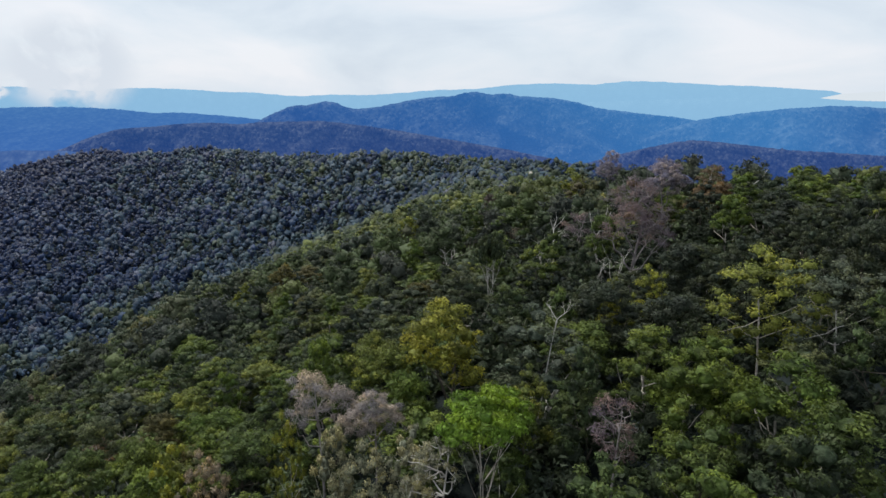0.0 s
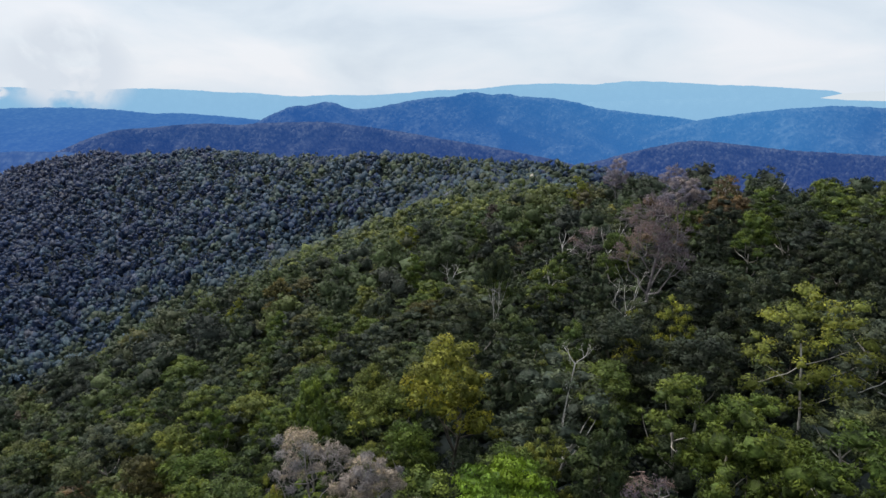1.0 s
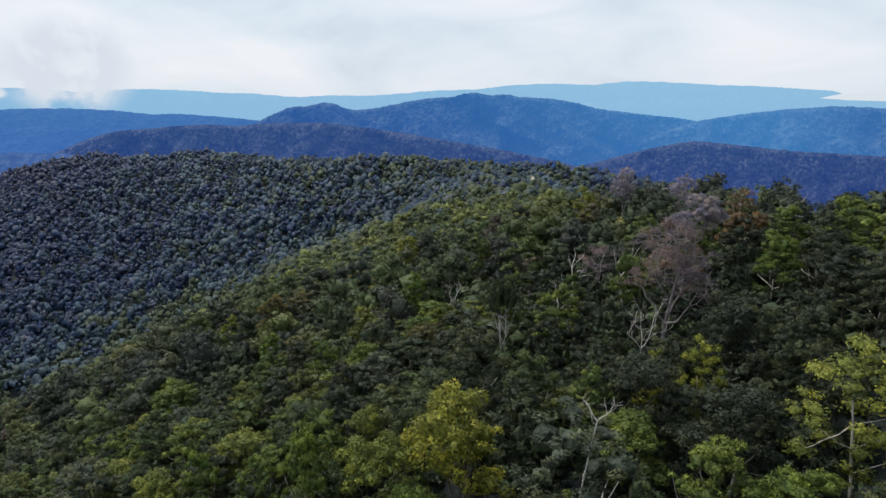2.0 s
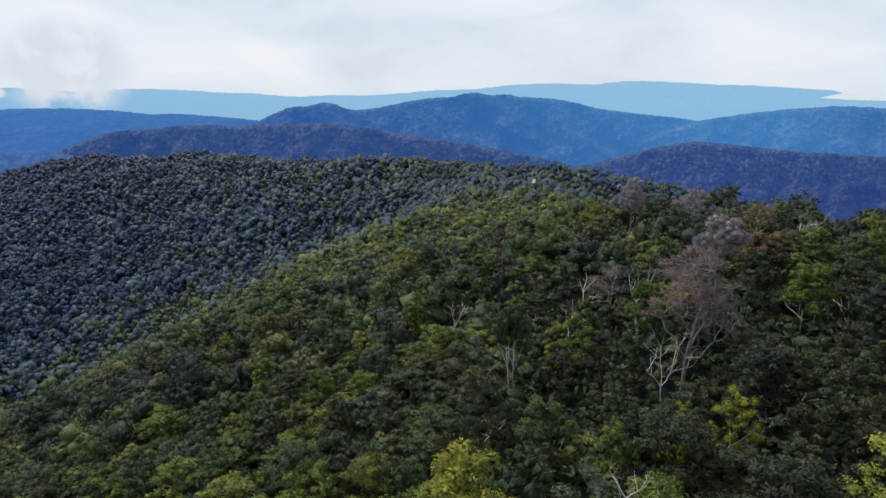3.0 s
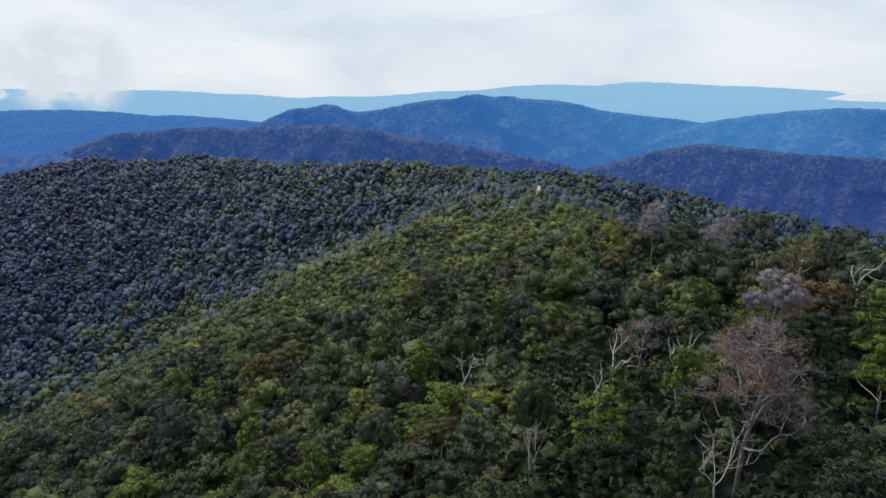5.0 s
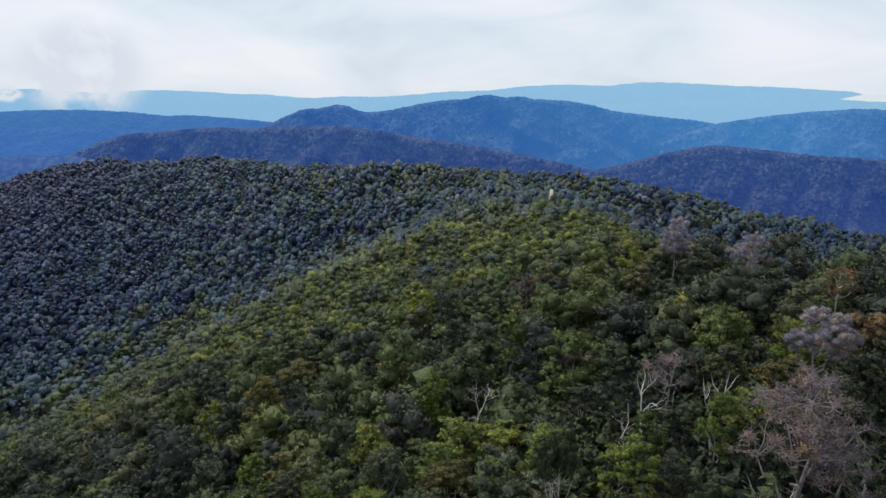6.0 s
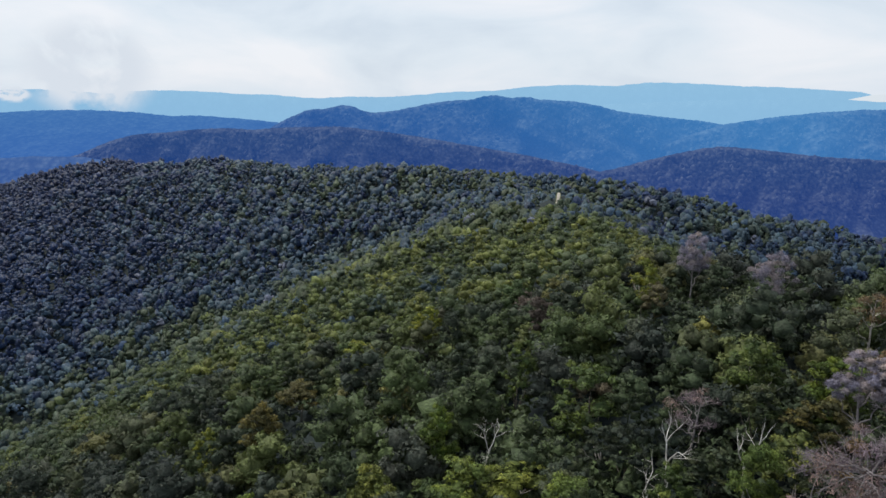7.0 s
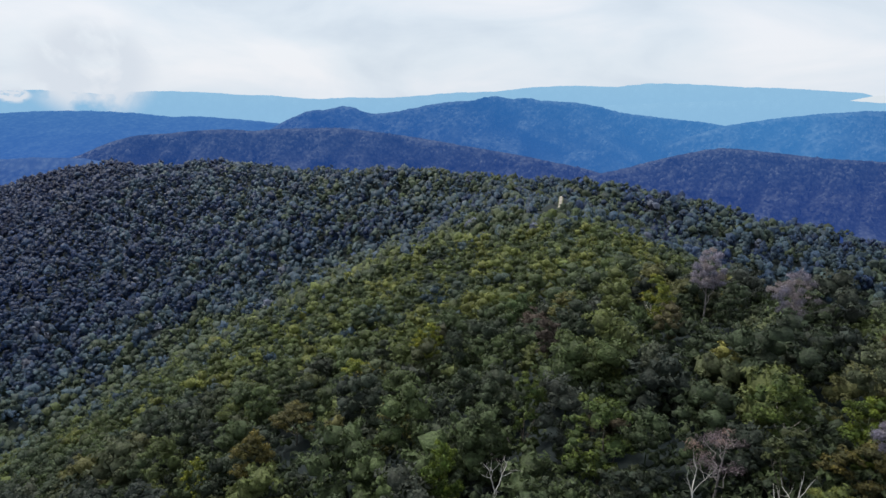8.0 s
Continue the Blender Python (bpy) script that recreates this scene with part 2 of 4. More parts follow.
def canopy(x, y):
    """Height of the tree tops: a spur that runs away from the viewer to a cross ridge, with valleys on both sides."""
    x, y = np.asarray(x, float), np.asarray(y, float)
    cx = glide(y, (-200, 60, 145, 190, 250, 440, 600, 900), (90, 76, 69, 58, 46, 48, 84, 10), 25)
    cz = glide(y, (-200, 0, 60, 145, 190, 250, 440, 600, 820, 1150), (24, 21, 17, 7.5, 2.5, -15, -42, -60, -74, -320), 18)
    d = cx - x
    left = np.where(d < 170, 0.20 * d + 0.0009 * d * d, 60.0 + 0.55 * (d - 170))
    right = np.where(d > -160, 0.10 * -d + 0.0019 * d * d, 64.6 + 0.7 * (-d - 160))
    spur = cz - np.where(d > 0, left, right)
    my = glide(x, (-1000, -650, -300, -60, 60, 190, 300, 440, 900), (1330, 1210, 1060, 920, 860, 800, 750, 710, 600), 60)
    mz = glide(x, (-1500, -1000, -910, -650, -300, -60, 60, 190, 300, 440, 700), (-420, -185, -155, -98, -83, -73, -74, -77, -87, -116, -210), 40)
    fall = my - y
    ridge = mz - np.where(fall > 0, 0.27 * np.sqrt(fall * fall + 900) - 8, 0.5 * -fall)
    k = 12.0
    top = k * np.logaddexp(np.logaddexp(spur / k, ridge / k), -520 / k)
    top = top - 4.5 * np.exp(-((x - 27) / 13) ** 2 - ((y - 97) / 12) ** 2)
    top = top + 5.0 * np.exp(-((x - 92) / 40) ** 2 - ((y - 668) / 45) ** 2)
    near = np.clip((y - 30) / 300, 0.25, 1)
    return top + near * (2.2 * waves(x, y, 70, 3) + (7.0 * waves(x, y, 230, 4) + 4.5 * waves(x, y, 120, 8)) * np.clip((y - 200) / 400, 0, 1))


TREE_ROOM = 12.5


def land(x, y):
    x, y = np.asarray(x, float), np.asarray(y, float)
    rise = np.exp(-((x - 75 - 25 * (y - 585) / 105) / 16) ** 2) * np.clip((y - 530) / 30, 0, 1) * np.clip((730 - y) / 30, 0, 1)
    return canopy(x, y) - TREE_ROOM + 13.0 * rise


# ---- mesh building ----
class Soup:
    """Gathers faces of any size, with a tint for each vertex, into one mesh."""

    def __init__(self):
        self.v, self.f, self.s, self.t, self.n, self.count = [], [], [], [], [], 0

    def add(self, verts, faces, tint=0.5, normals=None):
        verts, faces = np.asarray(verts, np.float32), np.asarray(faces, np.int32)
        self.v.append(verts)
        self.n.append(np.zeros_like(verts) if normals is None else np.asarray(normals, np.float32))
        self.f.append((faces + self.count).ravel())
        self.s.append(np.full(len(faces), faces.shape[1], np.int32))
        self.t.append(np.full(len(verts), tint, np.float32) if np.isscalar(tint) else np.asarray(tint, np.float32))
        self.count += len(verts)

    def arrays(self):
        return np.concatenate(self.v), np.concatenate(self.f), np.concatenate(self.s), np.concatenate(self.t), np.concatenate(self.n)

    def domed(self, centre, share=0.55):
        """Lets the crown as a whole round off the shading of its clumps."""
        self.n = [unit(a + share * unit(p - np.asarray(centre))) for a, p in zip(self.n, self.v)]
        return self

    def mesh(self, name, mat, smooth=True):
        v, f, s, t, n = self.arrays()
        me = bpy.data.meshes.new(name)
        me.vertices.add(len(v))
        me.vertices.foreach_set("co", v.ravel())
        me.loops.add(len(f))
        me.loops.foreach_set("vertex_index", f)
        me.polygons.add(len(s))
        me.polygons.foreach_set("loop_start", np.concatenate([[0], np.cumsum(s)[:-1]]).astype(np.int32))
        me.polygons.foreach_set("use_smooth", np.full(len(s), smooth))
        me.attributes.new("tint", "FLOAT", "POINT").data.foreach_set("value", t)
        me.update(calc_edges=True)
        me.validate()
        if np.abs(n).sum(1).min() > 0:      # leaves take the rounded shading of their clump
            me.attributes.new("custom_normal", "FLOAT_VECTOR", "POINT").data.foreach_set("vector", n.ravel())
        me.materials.append(mat)
        return me


def ball(cuts):
    bm = bmesh.new()
    bmesh.ops.create_icosphere(bm, subdivisions=cuts, radius=1)
    v = np.array([p.co[:] for p in bm.verts])
    f = np.array([[p.index for p in q.verts] for q in bm.faces])
    bm.free()
    return v, f


EIGHT = (np.array([(1, 0, 0), (0, 1, 0), (-1, 0, 0), (0, -1, 0), (0, 0, 1), (0, 0, -1)], float),
         np.array([(0, 1, 4), (1, 2, 4), (2, 3, 4), (3, 0, 4), (1, 0, 5), (2, 1, 5), (3, 2, 5), (0, 3, 5)]))
BALL = {0: EIGHT, 1: ball(1), 2: ball(2)}


def unit(a):
    return a / np.maximum(np.linalg.norm(a, axis=-1, keepdims=True), 1e-6)


def sprays(soup, rng, centre, radius, squash, count, length, width, tint=0.5, droop=0.35, low=-0.45, radiate=0.0, crisp=0.65):
    """Pointed leaf sprays over a clump, mostly facing out and up, tips drooping."""
    way = unit(rng.normal(size=(count * 4, 3)))
    way = way[way[:, 2] > low][:count * 2]
    count = len(way)
    root = centre + way * radius * np.array([1, 1, squash]) * rng.uniform(0.55, 1.14, (count, 1))
    face = unit(way + 0.5 * rng.normal(size=(count, 3)) + np.array([0, 0, 0.3]))
    along = unit(np.cross(face, rng.normal(size=(count, 3))) + np.array([0, 0, -droop]) + (0.4 + radiate) * way)
    side = unit(np.cross(along, face))
    long = length * rng.uniform(0.6, 1.35, (count, 1))
    wide = width * rng.uniform(0.6, 1.35, (count, 1))
    stem = root - along * long * 0.5
    v = np.stack([stem - side * wide * 0.5, stem + side * wide * 0.5, root + along * long * 0.5 - face * long * 0.15], 1)
    soup.add(v.reshape(-1, 3), np.arange(count * 3).reshape(-1, 3), tint, np.repeat(unit(way + face * crisp), 3, 0))


def clump(soup, rng, centre, radius, squash, cuts, tint=0.5, uneven=0.22, scale=(1, 1, 1), rough_light=0.0):
    """The shaded inside of a clump of leaves."""
    v, f = BALL[cuts]
    w = v * (radius * (1 + uneven * rng.normal(size=(len(v), 1)))) * np.array([1, 1, squash]) * np.array(scale)
    soup.add(w + centre, f, tint, unit(v + rough_light * rng.normal(size=v.shape)) if rough_light else v)


def tube(soup, points, radii, sides=5):
    points = np.asarray(points, float)
    n = len(points)
    way = unit(np.gradient(points, axis=0))
    a = unit(np.cross(way, np.array([0.3, 0.9, 0.17])))
    b = np.cross(way, a)
    ang = np.arange(sides) * 2 * math.pi / sides
    ring = a[:, None, :] * np.cos(ang)[None, :, None] + b[:, None, :] * np.sin(ang)[None, :, None]
    v = points[:, None, :] + ring * np.asarray(radii)[:, None, None]
    i = np.arange(n - 1)[:, None] * sides
    j, k = np.arange(sides)[None], (np.arange(sides)[None] + 1) % sides
    f = np.stack([i + j, i + k, i + sides + k, i + sides + j], -1).reshape(-1, 4)
    soup.add(v.reshape(-1, 3), f, 0.5, ring.reshape(-1, 3))


def bent(rng, start, way, length, parts=4, wander=0.16, lift=0.0):
    pts, p, d = [np.array(start, float)], np.array(start, float), unit(np.array(way, float))
    for _ in range(parts):
        d = unit(d + wander * rng.normal(size=3) + np.array([0, 0, lift]))
        p = p + d * length / parts
        pts.append(p)
    return np.array(pts), d


def branching(soup, rng, start, way, length, radius, depth, fork=3, shrink=0.66, spread=0.75, lift=0.12, tips=None, wander=0.16):
    pts, d = bent(rng, start, way, length, 4 if depth > 1 else 3, wander, lift)
    tube(soup, pts, np.linspace(radius, radius * (0.55 if depth else 0.25), len(pts)), 6 if depth > 2 else (4 if depth > 0 else 3))
    if depth == 0:
        if tips is not None:
            tips.append(pts[-1])
        return
    for k in range(fork):
        at = 1.0 if k == 0 else rng.uniform(0.45, 0.95)
        i = at * (len(pts) - 1)
        p = pts[int(i)] + (pts[min(int(i) + 1, len(pts) - 1)] - pts[int(i)]) * (i - int(i))
        turn = unit(d + spread * (0.45 if k == 0 else 1.0) * rng.normal(size=3))
        branching(soup, rng, p, turn, length * shrink * rng.uniform(0.75, 1.2), radius * (0.62 if k == 0 else 0.48), depth - 1, fork, shrink, spread, lift, tips, wander)


def part(name, data, parent, label=""):
    ob = new(name, data)
    ob.parent = parent
    return tagged(ob, label)


def empty_thing(name, x, y, z, label, category, group=""):
    ob = new(name)
    ob.empty_display_size = 1.0
    ob.location = (x, y, z)
    return tagged(ob, label, category, group)


# ---- ground ----
def ground_sheet():
    ys = np.concatenate([np.arange(-160, 320, 5.0), np.arange(320, 1400, 14.0), np.geomspace(1400, 4980, 30)])
    us = np.linspace(-1, 1, 101)
    half = 130 + 1.02 * (ys + 160)
    x = half[:, None] * us[None]
    y = np.repeat(ys[:, None], len(us), 1)
    z = land(x, y)
    n = len(us)
    i = (np.arange(len(ys) - 1)[:, None] * n + np.arange(n - 1)[None]).ravel()
    soup = Soup()
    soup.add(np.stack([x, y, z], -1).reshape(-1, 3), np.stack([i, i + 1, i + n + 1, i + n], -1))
    return tagged(new("ground", soup.mesh("ground", soil)), "forest floor under the trees, coloured dark as shade, falling into valleys", "ground", kind="structure")


ground_sheet()


# ---- far hills, coast and sea ----
EYE_Y, EYE_Z = 42.0, 30.85


def far_hill(name, away, us, rises, mat, label, columns=420, rows=34, front=0.22, foot=-560.0, gully=0.10, crowns=0, crown=9.0, seed=1, category="hill", woods_label="", reach=0.62):
    """A long hill across the view: a skyline through a few knots, a face with spurs and gullies towards the viewer, a back slope, tree crowns on it."""
    rng = np.random.default_rng(seed)

    def surface(u, s):
        x = u * away
        top = EYE_Z + away * glide(u, us, rises, 0.006) + away * 0.0004 * waves(x, 0 * x, away * 0.020, seed + 5) + away * 0.0004 * waves(x, 0 * x, away * 0.007, seed + 6)
        rise = np.clip(1 - np.abs(s), 0, 1) ** 1.25
        bend = x + 0.18 * away * s + 0.02 * away * waves(s * away, x * 0, away * 0.12, seed + 3)
        fold = waves(bend, x * 0, away * 0.10, seed) * 0.55 + waves(x - 0.2 * away * s, x * 0 + 40, away * 0.05, seed + 9) * 0.3 + waves(x, s * away, away * 0.03, seed + 11) * 0.15
        y = EYE_Y + away * (1 + s * front) + gully * away * fold * np.abs(s) * (1 - np.abs(s)) * 1.6
        return x, y, foot + (top - foot) * rise + 0.012 * away * fold * np.clip(np.abs(s) * 6, 0, 1) * (1 - np.abs(s))

    u, s = np.meshgrid(np.linspace(us[0], us[-1], columns), np.concatenate([np.linspace(-1, 0, rows), np.linspace(0.15, 1, 6)]))
    x, y, z = surface(u, s)
    n = columns
    i = (np.arange(len(u) - 1)[:, None] * n + np.arange(n - 1)[None]).ravel()
    soup = Soup()
    soup.add(np.stack([x, y, z], -1).reshape(-1, 3), np.stack([i, i + 1, i + n + 1, i + n], -1))
    if crowns:
        cu, cs = rng.uniform(us[0], us[-1], crowns), -0.015 - rng.uniform(0, 1, crowns) ** 1.2 * reach
        bx, by, bz = surface(cu, cs)
        size = crown * rng.uniform(0.5, 1.35, (crowns, 1, 1)) * np.array([1, 1, 0.9])
        v, f = FAR_CROWN
        w = v[None] * size * (1 + 0.25 * rng.normal(size=(crowns, len(v), 1))) + np.stack([bx, by, bz - crown * 0.1], -1)[:, None]
        woods = Soup()
        woods.add(w.reshape(-1, 3), (f[None] + (np.arange(crowns) * len(v))[:, None, None]).reshape(-1, 3))
        tagged(new("distant_woods", woods.mesh("distant_woods", mat)), woods_label, "forest", kind="stuff")
    return tagged(new(name, soup.mesh(name, mat)), label, category, kind="structure")


# a crown kilometres off: a blunt eight-sided cone
FAR_CROWN = (np.array([(0, 0, 1.0)] + [(math.cos(a) * 0.8, math.sin(a) * 0.8, 0.5) for a in (0, 1.57, 3.14, 4.71)] + [(math.cos(a), math.sin(a), -0.7) for a in (0.78, 2.36, 3.93, 5.5)]),
             np.array([(0, 1, 2), (0, 2, 3), (0, 3, 4), (0, 4, 1), (1, 5, 2), (2, 6, 3), (3, 7, 4), (4, 8, 1), (5, 6, 2), (6, 7, 3), (7, 8, 4), (8, 5, 1)]))

# The haze of each distance is an emission colour on the hills, not air.
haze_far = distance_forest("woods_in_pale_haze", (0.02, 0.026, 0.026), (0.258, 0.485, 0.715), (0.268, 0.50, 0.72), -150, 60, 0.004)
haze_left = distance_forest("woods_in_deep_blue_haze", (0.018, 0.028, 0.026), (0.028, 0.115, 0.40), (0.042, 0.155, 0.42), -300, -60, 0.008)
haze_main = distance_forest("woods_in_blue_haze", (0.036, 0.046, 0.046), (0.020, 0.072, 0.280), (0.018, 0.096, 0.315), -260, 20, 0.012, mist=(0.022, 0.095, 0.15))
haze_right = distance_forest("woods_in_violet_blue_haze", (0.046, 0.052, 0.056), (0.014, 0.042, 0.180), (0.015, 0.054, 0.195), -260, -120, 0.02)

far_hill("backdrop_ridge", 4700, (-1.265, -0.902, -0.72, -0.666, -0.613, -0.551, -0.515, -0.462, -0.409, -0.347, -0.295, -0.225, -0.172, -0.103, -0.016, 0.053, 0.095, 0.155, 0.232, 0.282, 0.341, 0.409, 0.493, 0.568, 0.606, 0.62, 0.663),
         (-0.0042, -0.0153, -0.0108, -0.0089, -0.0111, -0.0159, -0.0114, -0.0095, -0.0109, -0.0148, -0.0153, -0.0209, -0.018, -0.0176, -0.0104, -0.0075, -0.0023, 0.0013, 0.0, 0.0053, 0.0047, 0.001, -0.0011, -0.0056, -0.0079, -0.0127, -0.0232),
         haze_far, "wooded range on the horizon, pale blue with emitted haze", front=0.03, gully=0.0, seed=2, rows=8)
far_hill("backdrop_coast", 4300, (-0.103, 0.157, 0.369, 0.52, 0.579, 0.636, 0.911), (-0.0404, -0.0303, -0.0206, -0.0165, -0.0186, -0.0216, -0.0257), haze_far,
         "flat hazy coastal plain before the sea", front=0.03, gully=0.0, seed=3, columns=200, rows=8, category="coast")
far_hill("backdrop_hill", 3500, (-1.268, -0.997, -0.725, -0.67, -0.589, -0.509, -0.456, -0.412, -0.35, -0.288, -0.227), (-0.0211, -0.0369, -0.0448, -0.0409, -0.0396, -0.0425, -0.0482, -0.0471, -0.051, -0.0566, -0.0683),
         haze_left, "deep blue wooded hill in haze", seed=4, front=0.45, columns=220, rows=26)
far_hill("backdrop_foothill", 1800, (-1.2, -0.737, -0.681, -0.599, -0.501), (-0.1066, -0.1146, -0.1106, -0.1108, -0.1275), haze_main, "wooded foothill in a deep valley, blue with emitted haze", seed=8, columns=160, rows=16)
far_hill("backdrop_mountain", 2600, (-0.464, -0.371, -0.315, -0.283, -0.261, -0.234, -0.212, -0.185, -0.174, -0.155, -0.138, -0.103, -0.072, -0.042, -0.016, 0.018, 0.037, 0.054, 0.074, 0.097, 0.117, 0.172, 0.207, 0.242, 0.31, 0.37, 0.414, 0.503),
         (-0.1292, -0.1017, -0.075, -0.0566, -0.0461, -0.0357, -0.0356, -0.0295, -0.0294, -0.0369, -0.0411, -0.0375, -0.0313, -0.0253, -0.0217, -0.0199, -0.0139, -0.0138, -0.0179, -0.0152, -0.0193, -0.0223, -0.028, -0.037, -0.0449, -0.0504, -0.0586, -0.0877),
         haze_main, "wooded mountain with a rounded double summit, blue with emitted haze", gully=0.24, seed=5, columns=420, rows=44, crowns=4000, crown=8, woods_label="blue tree crowns on the hazy mountain", reach=0.36)
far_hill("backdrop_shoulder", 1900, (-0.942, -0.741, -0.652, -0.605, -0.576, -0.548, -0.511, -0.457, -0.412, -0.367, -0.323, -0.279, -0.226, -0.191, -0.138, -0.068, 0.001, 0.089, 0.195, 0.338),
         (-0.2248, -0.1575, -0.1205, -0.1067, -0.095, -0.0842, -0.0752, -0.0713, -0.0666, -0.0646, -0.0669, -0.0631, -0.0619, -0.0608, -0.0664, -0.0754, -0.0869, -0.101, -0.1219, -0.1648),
         haze_right, "wooded shoulder before the mountain, violet-blue with emitted haze", gully=0.2, seed=9, columns=300, crowns=3000, crown=8, woods_label="violet-blue tree crowns on the hazy shoulder", reach=0.3)
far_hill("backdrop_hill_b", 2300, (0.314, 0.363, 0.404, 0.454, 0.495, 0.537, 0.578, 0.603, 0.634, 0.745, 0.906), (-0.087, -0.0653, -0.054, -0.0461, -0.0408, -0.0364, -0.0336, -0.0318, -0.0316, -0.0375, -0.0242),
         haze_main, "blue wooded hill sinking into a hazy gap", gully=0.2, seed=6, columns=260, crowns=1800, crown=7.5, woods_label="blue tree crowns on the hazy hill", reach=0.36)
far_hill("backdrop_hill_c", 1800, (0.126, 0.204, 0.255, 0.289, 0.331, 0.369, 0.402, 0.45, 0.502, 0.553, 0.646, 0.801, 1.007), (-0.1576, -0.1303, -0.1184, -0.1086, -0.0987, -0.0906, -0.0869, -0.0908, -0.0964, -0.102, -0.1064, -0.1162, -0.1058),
         haze_right, "dark wooded foothill, violet-blue with emitted haze", crowns=3400, crown=8.5, seed=7, columns=260, woods_label="violet-blue tree crowns on the hazy foothill", reach=0.3)


def sea():
    m, n, l, out = material("sea_with_sky_glow")
    # Near-white emission stands in for the sky mirrored in the water.
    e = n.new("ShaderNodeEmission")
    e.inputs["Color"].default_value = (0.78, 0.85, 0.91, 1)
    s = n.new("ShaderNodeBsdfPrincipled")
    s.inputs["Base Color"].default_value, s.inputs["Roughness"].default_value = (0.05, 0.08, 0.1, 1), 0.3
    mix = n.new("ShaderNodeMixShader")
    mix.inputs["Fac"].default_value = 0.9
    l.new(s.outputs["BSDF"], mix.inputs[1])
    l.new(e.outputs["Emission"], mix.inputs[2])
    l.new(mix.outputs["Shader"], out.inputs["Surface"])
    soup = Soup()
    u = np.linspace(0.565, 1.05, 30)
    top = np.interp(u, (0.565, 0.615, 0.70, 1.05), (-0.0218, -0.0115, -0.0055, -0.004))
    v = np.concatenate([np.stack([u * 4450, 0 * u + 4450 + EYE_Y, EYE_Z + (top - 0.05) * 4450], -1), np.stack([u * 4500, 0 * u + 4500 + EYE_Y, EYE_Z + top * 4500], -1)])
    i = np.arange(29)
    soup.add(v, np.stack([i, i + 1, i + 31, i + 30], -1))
    tagged(new("water", soup.mesh("water", m)), "calm sea beyond the coast, paled by an added glow", "sea", kind="structure")


sea()


def low_cloud(name, u, rise, wide, tall, label, seed, strength=1.0):
    """A torn bank of low cloud, kilometres off against the range: a see-through sheet with its own glow."""
    m, n, l, out = material("low_cloud")
    coords = n.new("ShaderNodeTexCoord")
    shift = n.new("ShaderNodeMapping")
    shift.inputs["Location"].default_value, shift.inputs["Scale"].default_value = (seed * 3.7, seed * 1.3, 0), (2.0, 1.0, 1.6)
    l.new(coords.outputs["Generated"], shift.inputs["Vector"])
    torn = n.new("ShaderNodeTexNoise")
    torn.inputs["Scale"].default_value, torn.inputs["Detail"].default_value = 2.2, 8
    l.new(shift.outputs["Vector"], torn.inputs["Vector"])
    centre = n.new("ShaderNodeVectorMath")
    centre.operation = "SUBTRACT"
    centre.inputs[1].default_value = (0.5, 0.5, 0.5)
    l.new(coords.outputs["Generated"], centre.inputs[0])
    flatten = n.new("ShaderNodeVectorMath")
    flatten.operation = "MULTIPLY"
    flatten.inputs[1].default_value = (1, 0, 1)
    l.new(centre.outputs["Vector"], flatten.inputs[0])
    away = n.new("ShaderNodeVectorMath")
    away.operation = "LENGTH"
    l.new(flatten.outputs["Vector"], away.inputs[0])
    edge = n.new("ShaderNodeMapRange")
    edge.interpolation_type = "SMOOTHSTEP"
    edge.inputs["From Min"].default_value, edge.inputs["From Max"].default_value = 0.50, 0.26
    l.new(away.outputs["Value"], edge.inputs["Value"])
    body = n.new("ShaderNodeMapRange")
    body.inputs["From Min"].default_value, body.inputs["From Max"].default_value = 0.28, 0.50
    body.inputs["To Min"].default_value, body.inputs["To Max"].default_value = 0.0, strength
    l.new(torn.outputs["Fac"], body.inputs["Value"])
    dense = n.new("ShaderNodeMath")
    dense.operation = "MULTIPLY"
    l.new(edge.outputs["Result"], dense.inputs[0])
    l.new(body.outputs["Result"], dense.inputs[1])
    clear, white, mix = n.new("ShaderNodeBsdfTransparent"), n.new("ShaderNodeEmission"), n.new("ShaderNodeMixShader")
    # The cloud's daylight is given as an even emission colour.
    white.inputs["Color"].default_value = (0.69, 0.75, 0.83, 1)
    l.new(dense.outputs["Value"], mix.inputs["Fac"])
    l.new(clear.outputs["BSDF"], mix.inputs[1])
    l.new(white.outputs["Emission"], mix.inputs[2])
    l.new(mix.outputs["Shader"], out.inputs["Surface"])
    soup = Soup()
    far = 4400
    a, b = np.meshgrid(np.linspace(-0.5, 0.5, 13), np.linspace(-0.5, 0.5, 9))
    v = np.stack([(u + a * wide) * far, EYE_Y + far + 25 * np.cos(a * 6) + 20 * np.sin(b * 7 + a * 4), EYE_Z + (rise + b * tall) * far], -1).reshape(-1, 3)
    i = (np.arange(8)[:, None] * 13 + np.arange(12)[None]).ravel()
    soup.add(v, np.stack([i, i + 1, i + 14, i + 13], -1))
    ob = new(name, soup.mesh(name, m))
    ob.visible_shadow = False
    return tagged(ob, label, "cloud", kind="structure")


low_cloud("backdrop_cloud", -0.575, 0.022, 0.25, 0.18, "torn grey-white cloud hanging over the range", 1)
low_cloud("backdrop_cloud", -0.70, -0.017, 0.07, 0.03, "small white cloud over the range", 4)


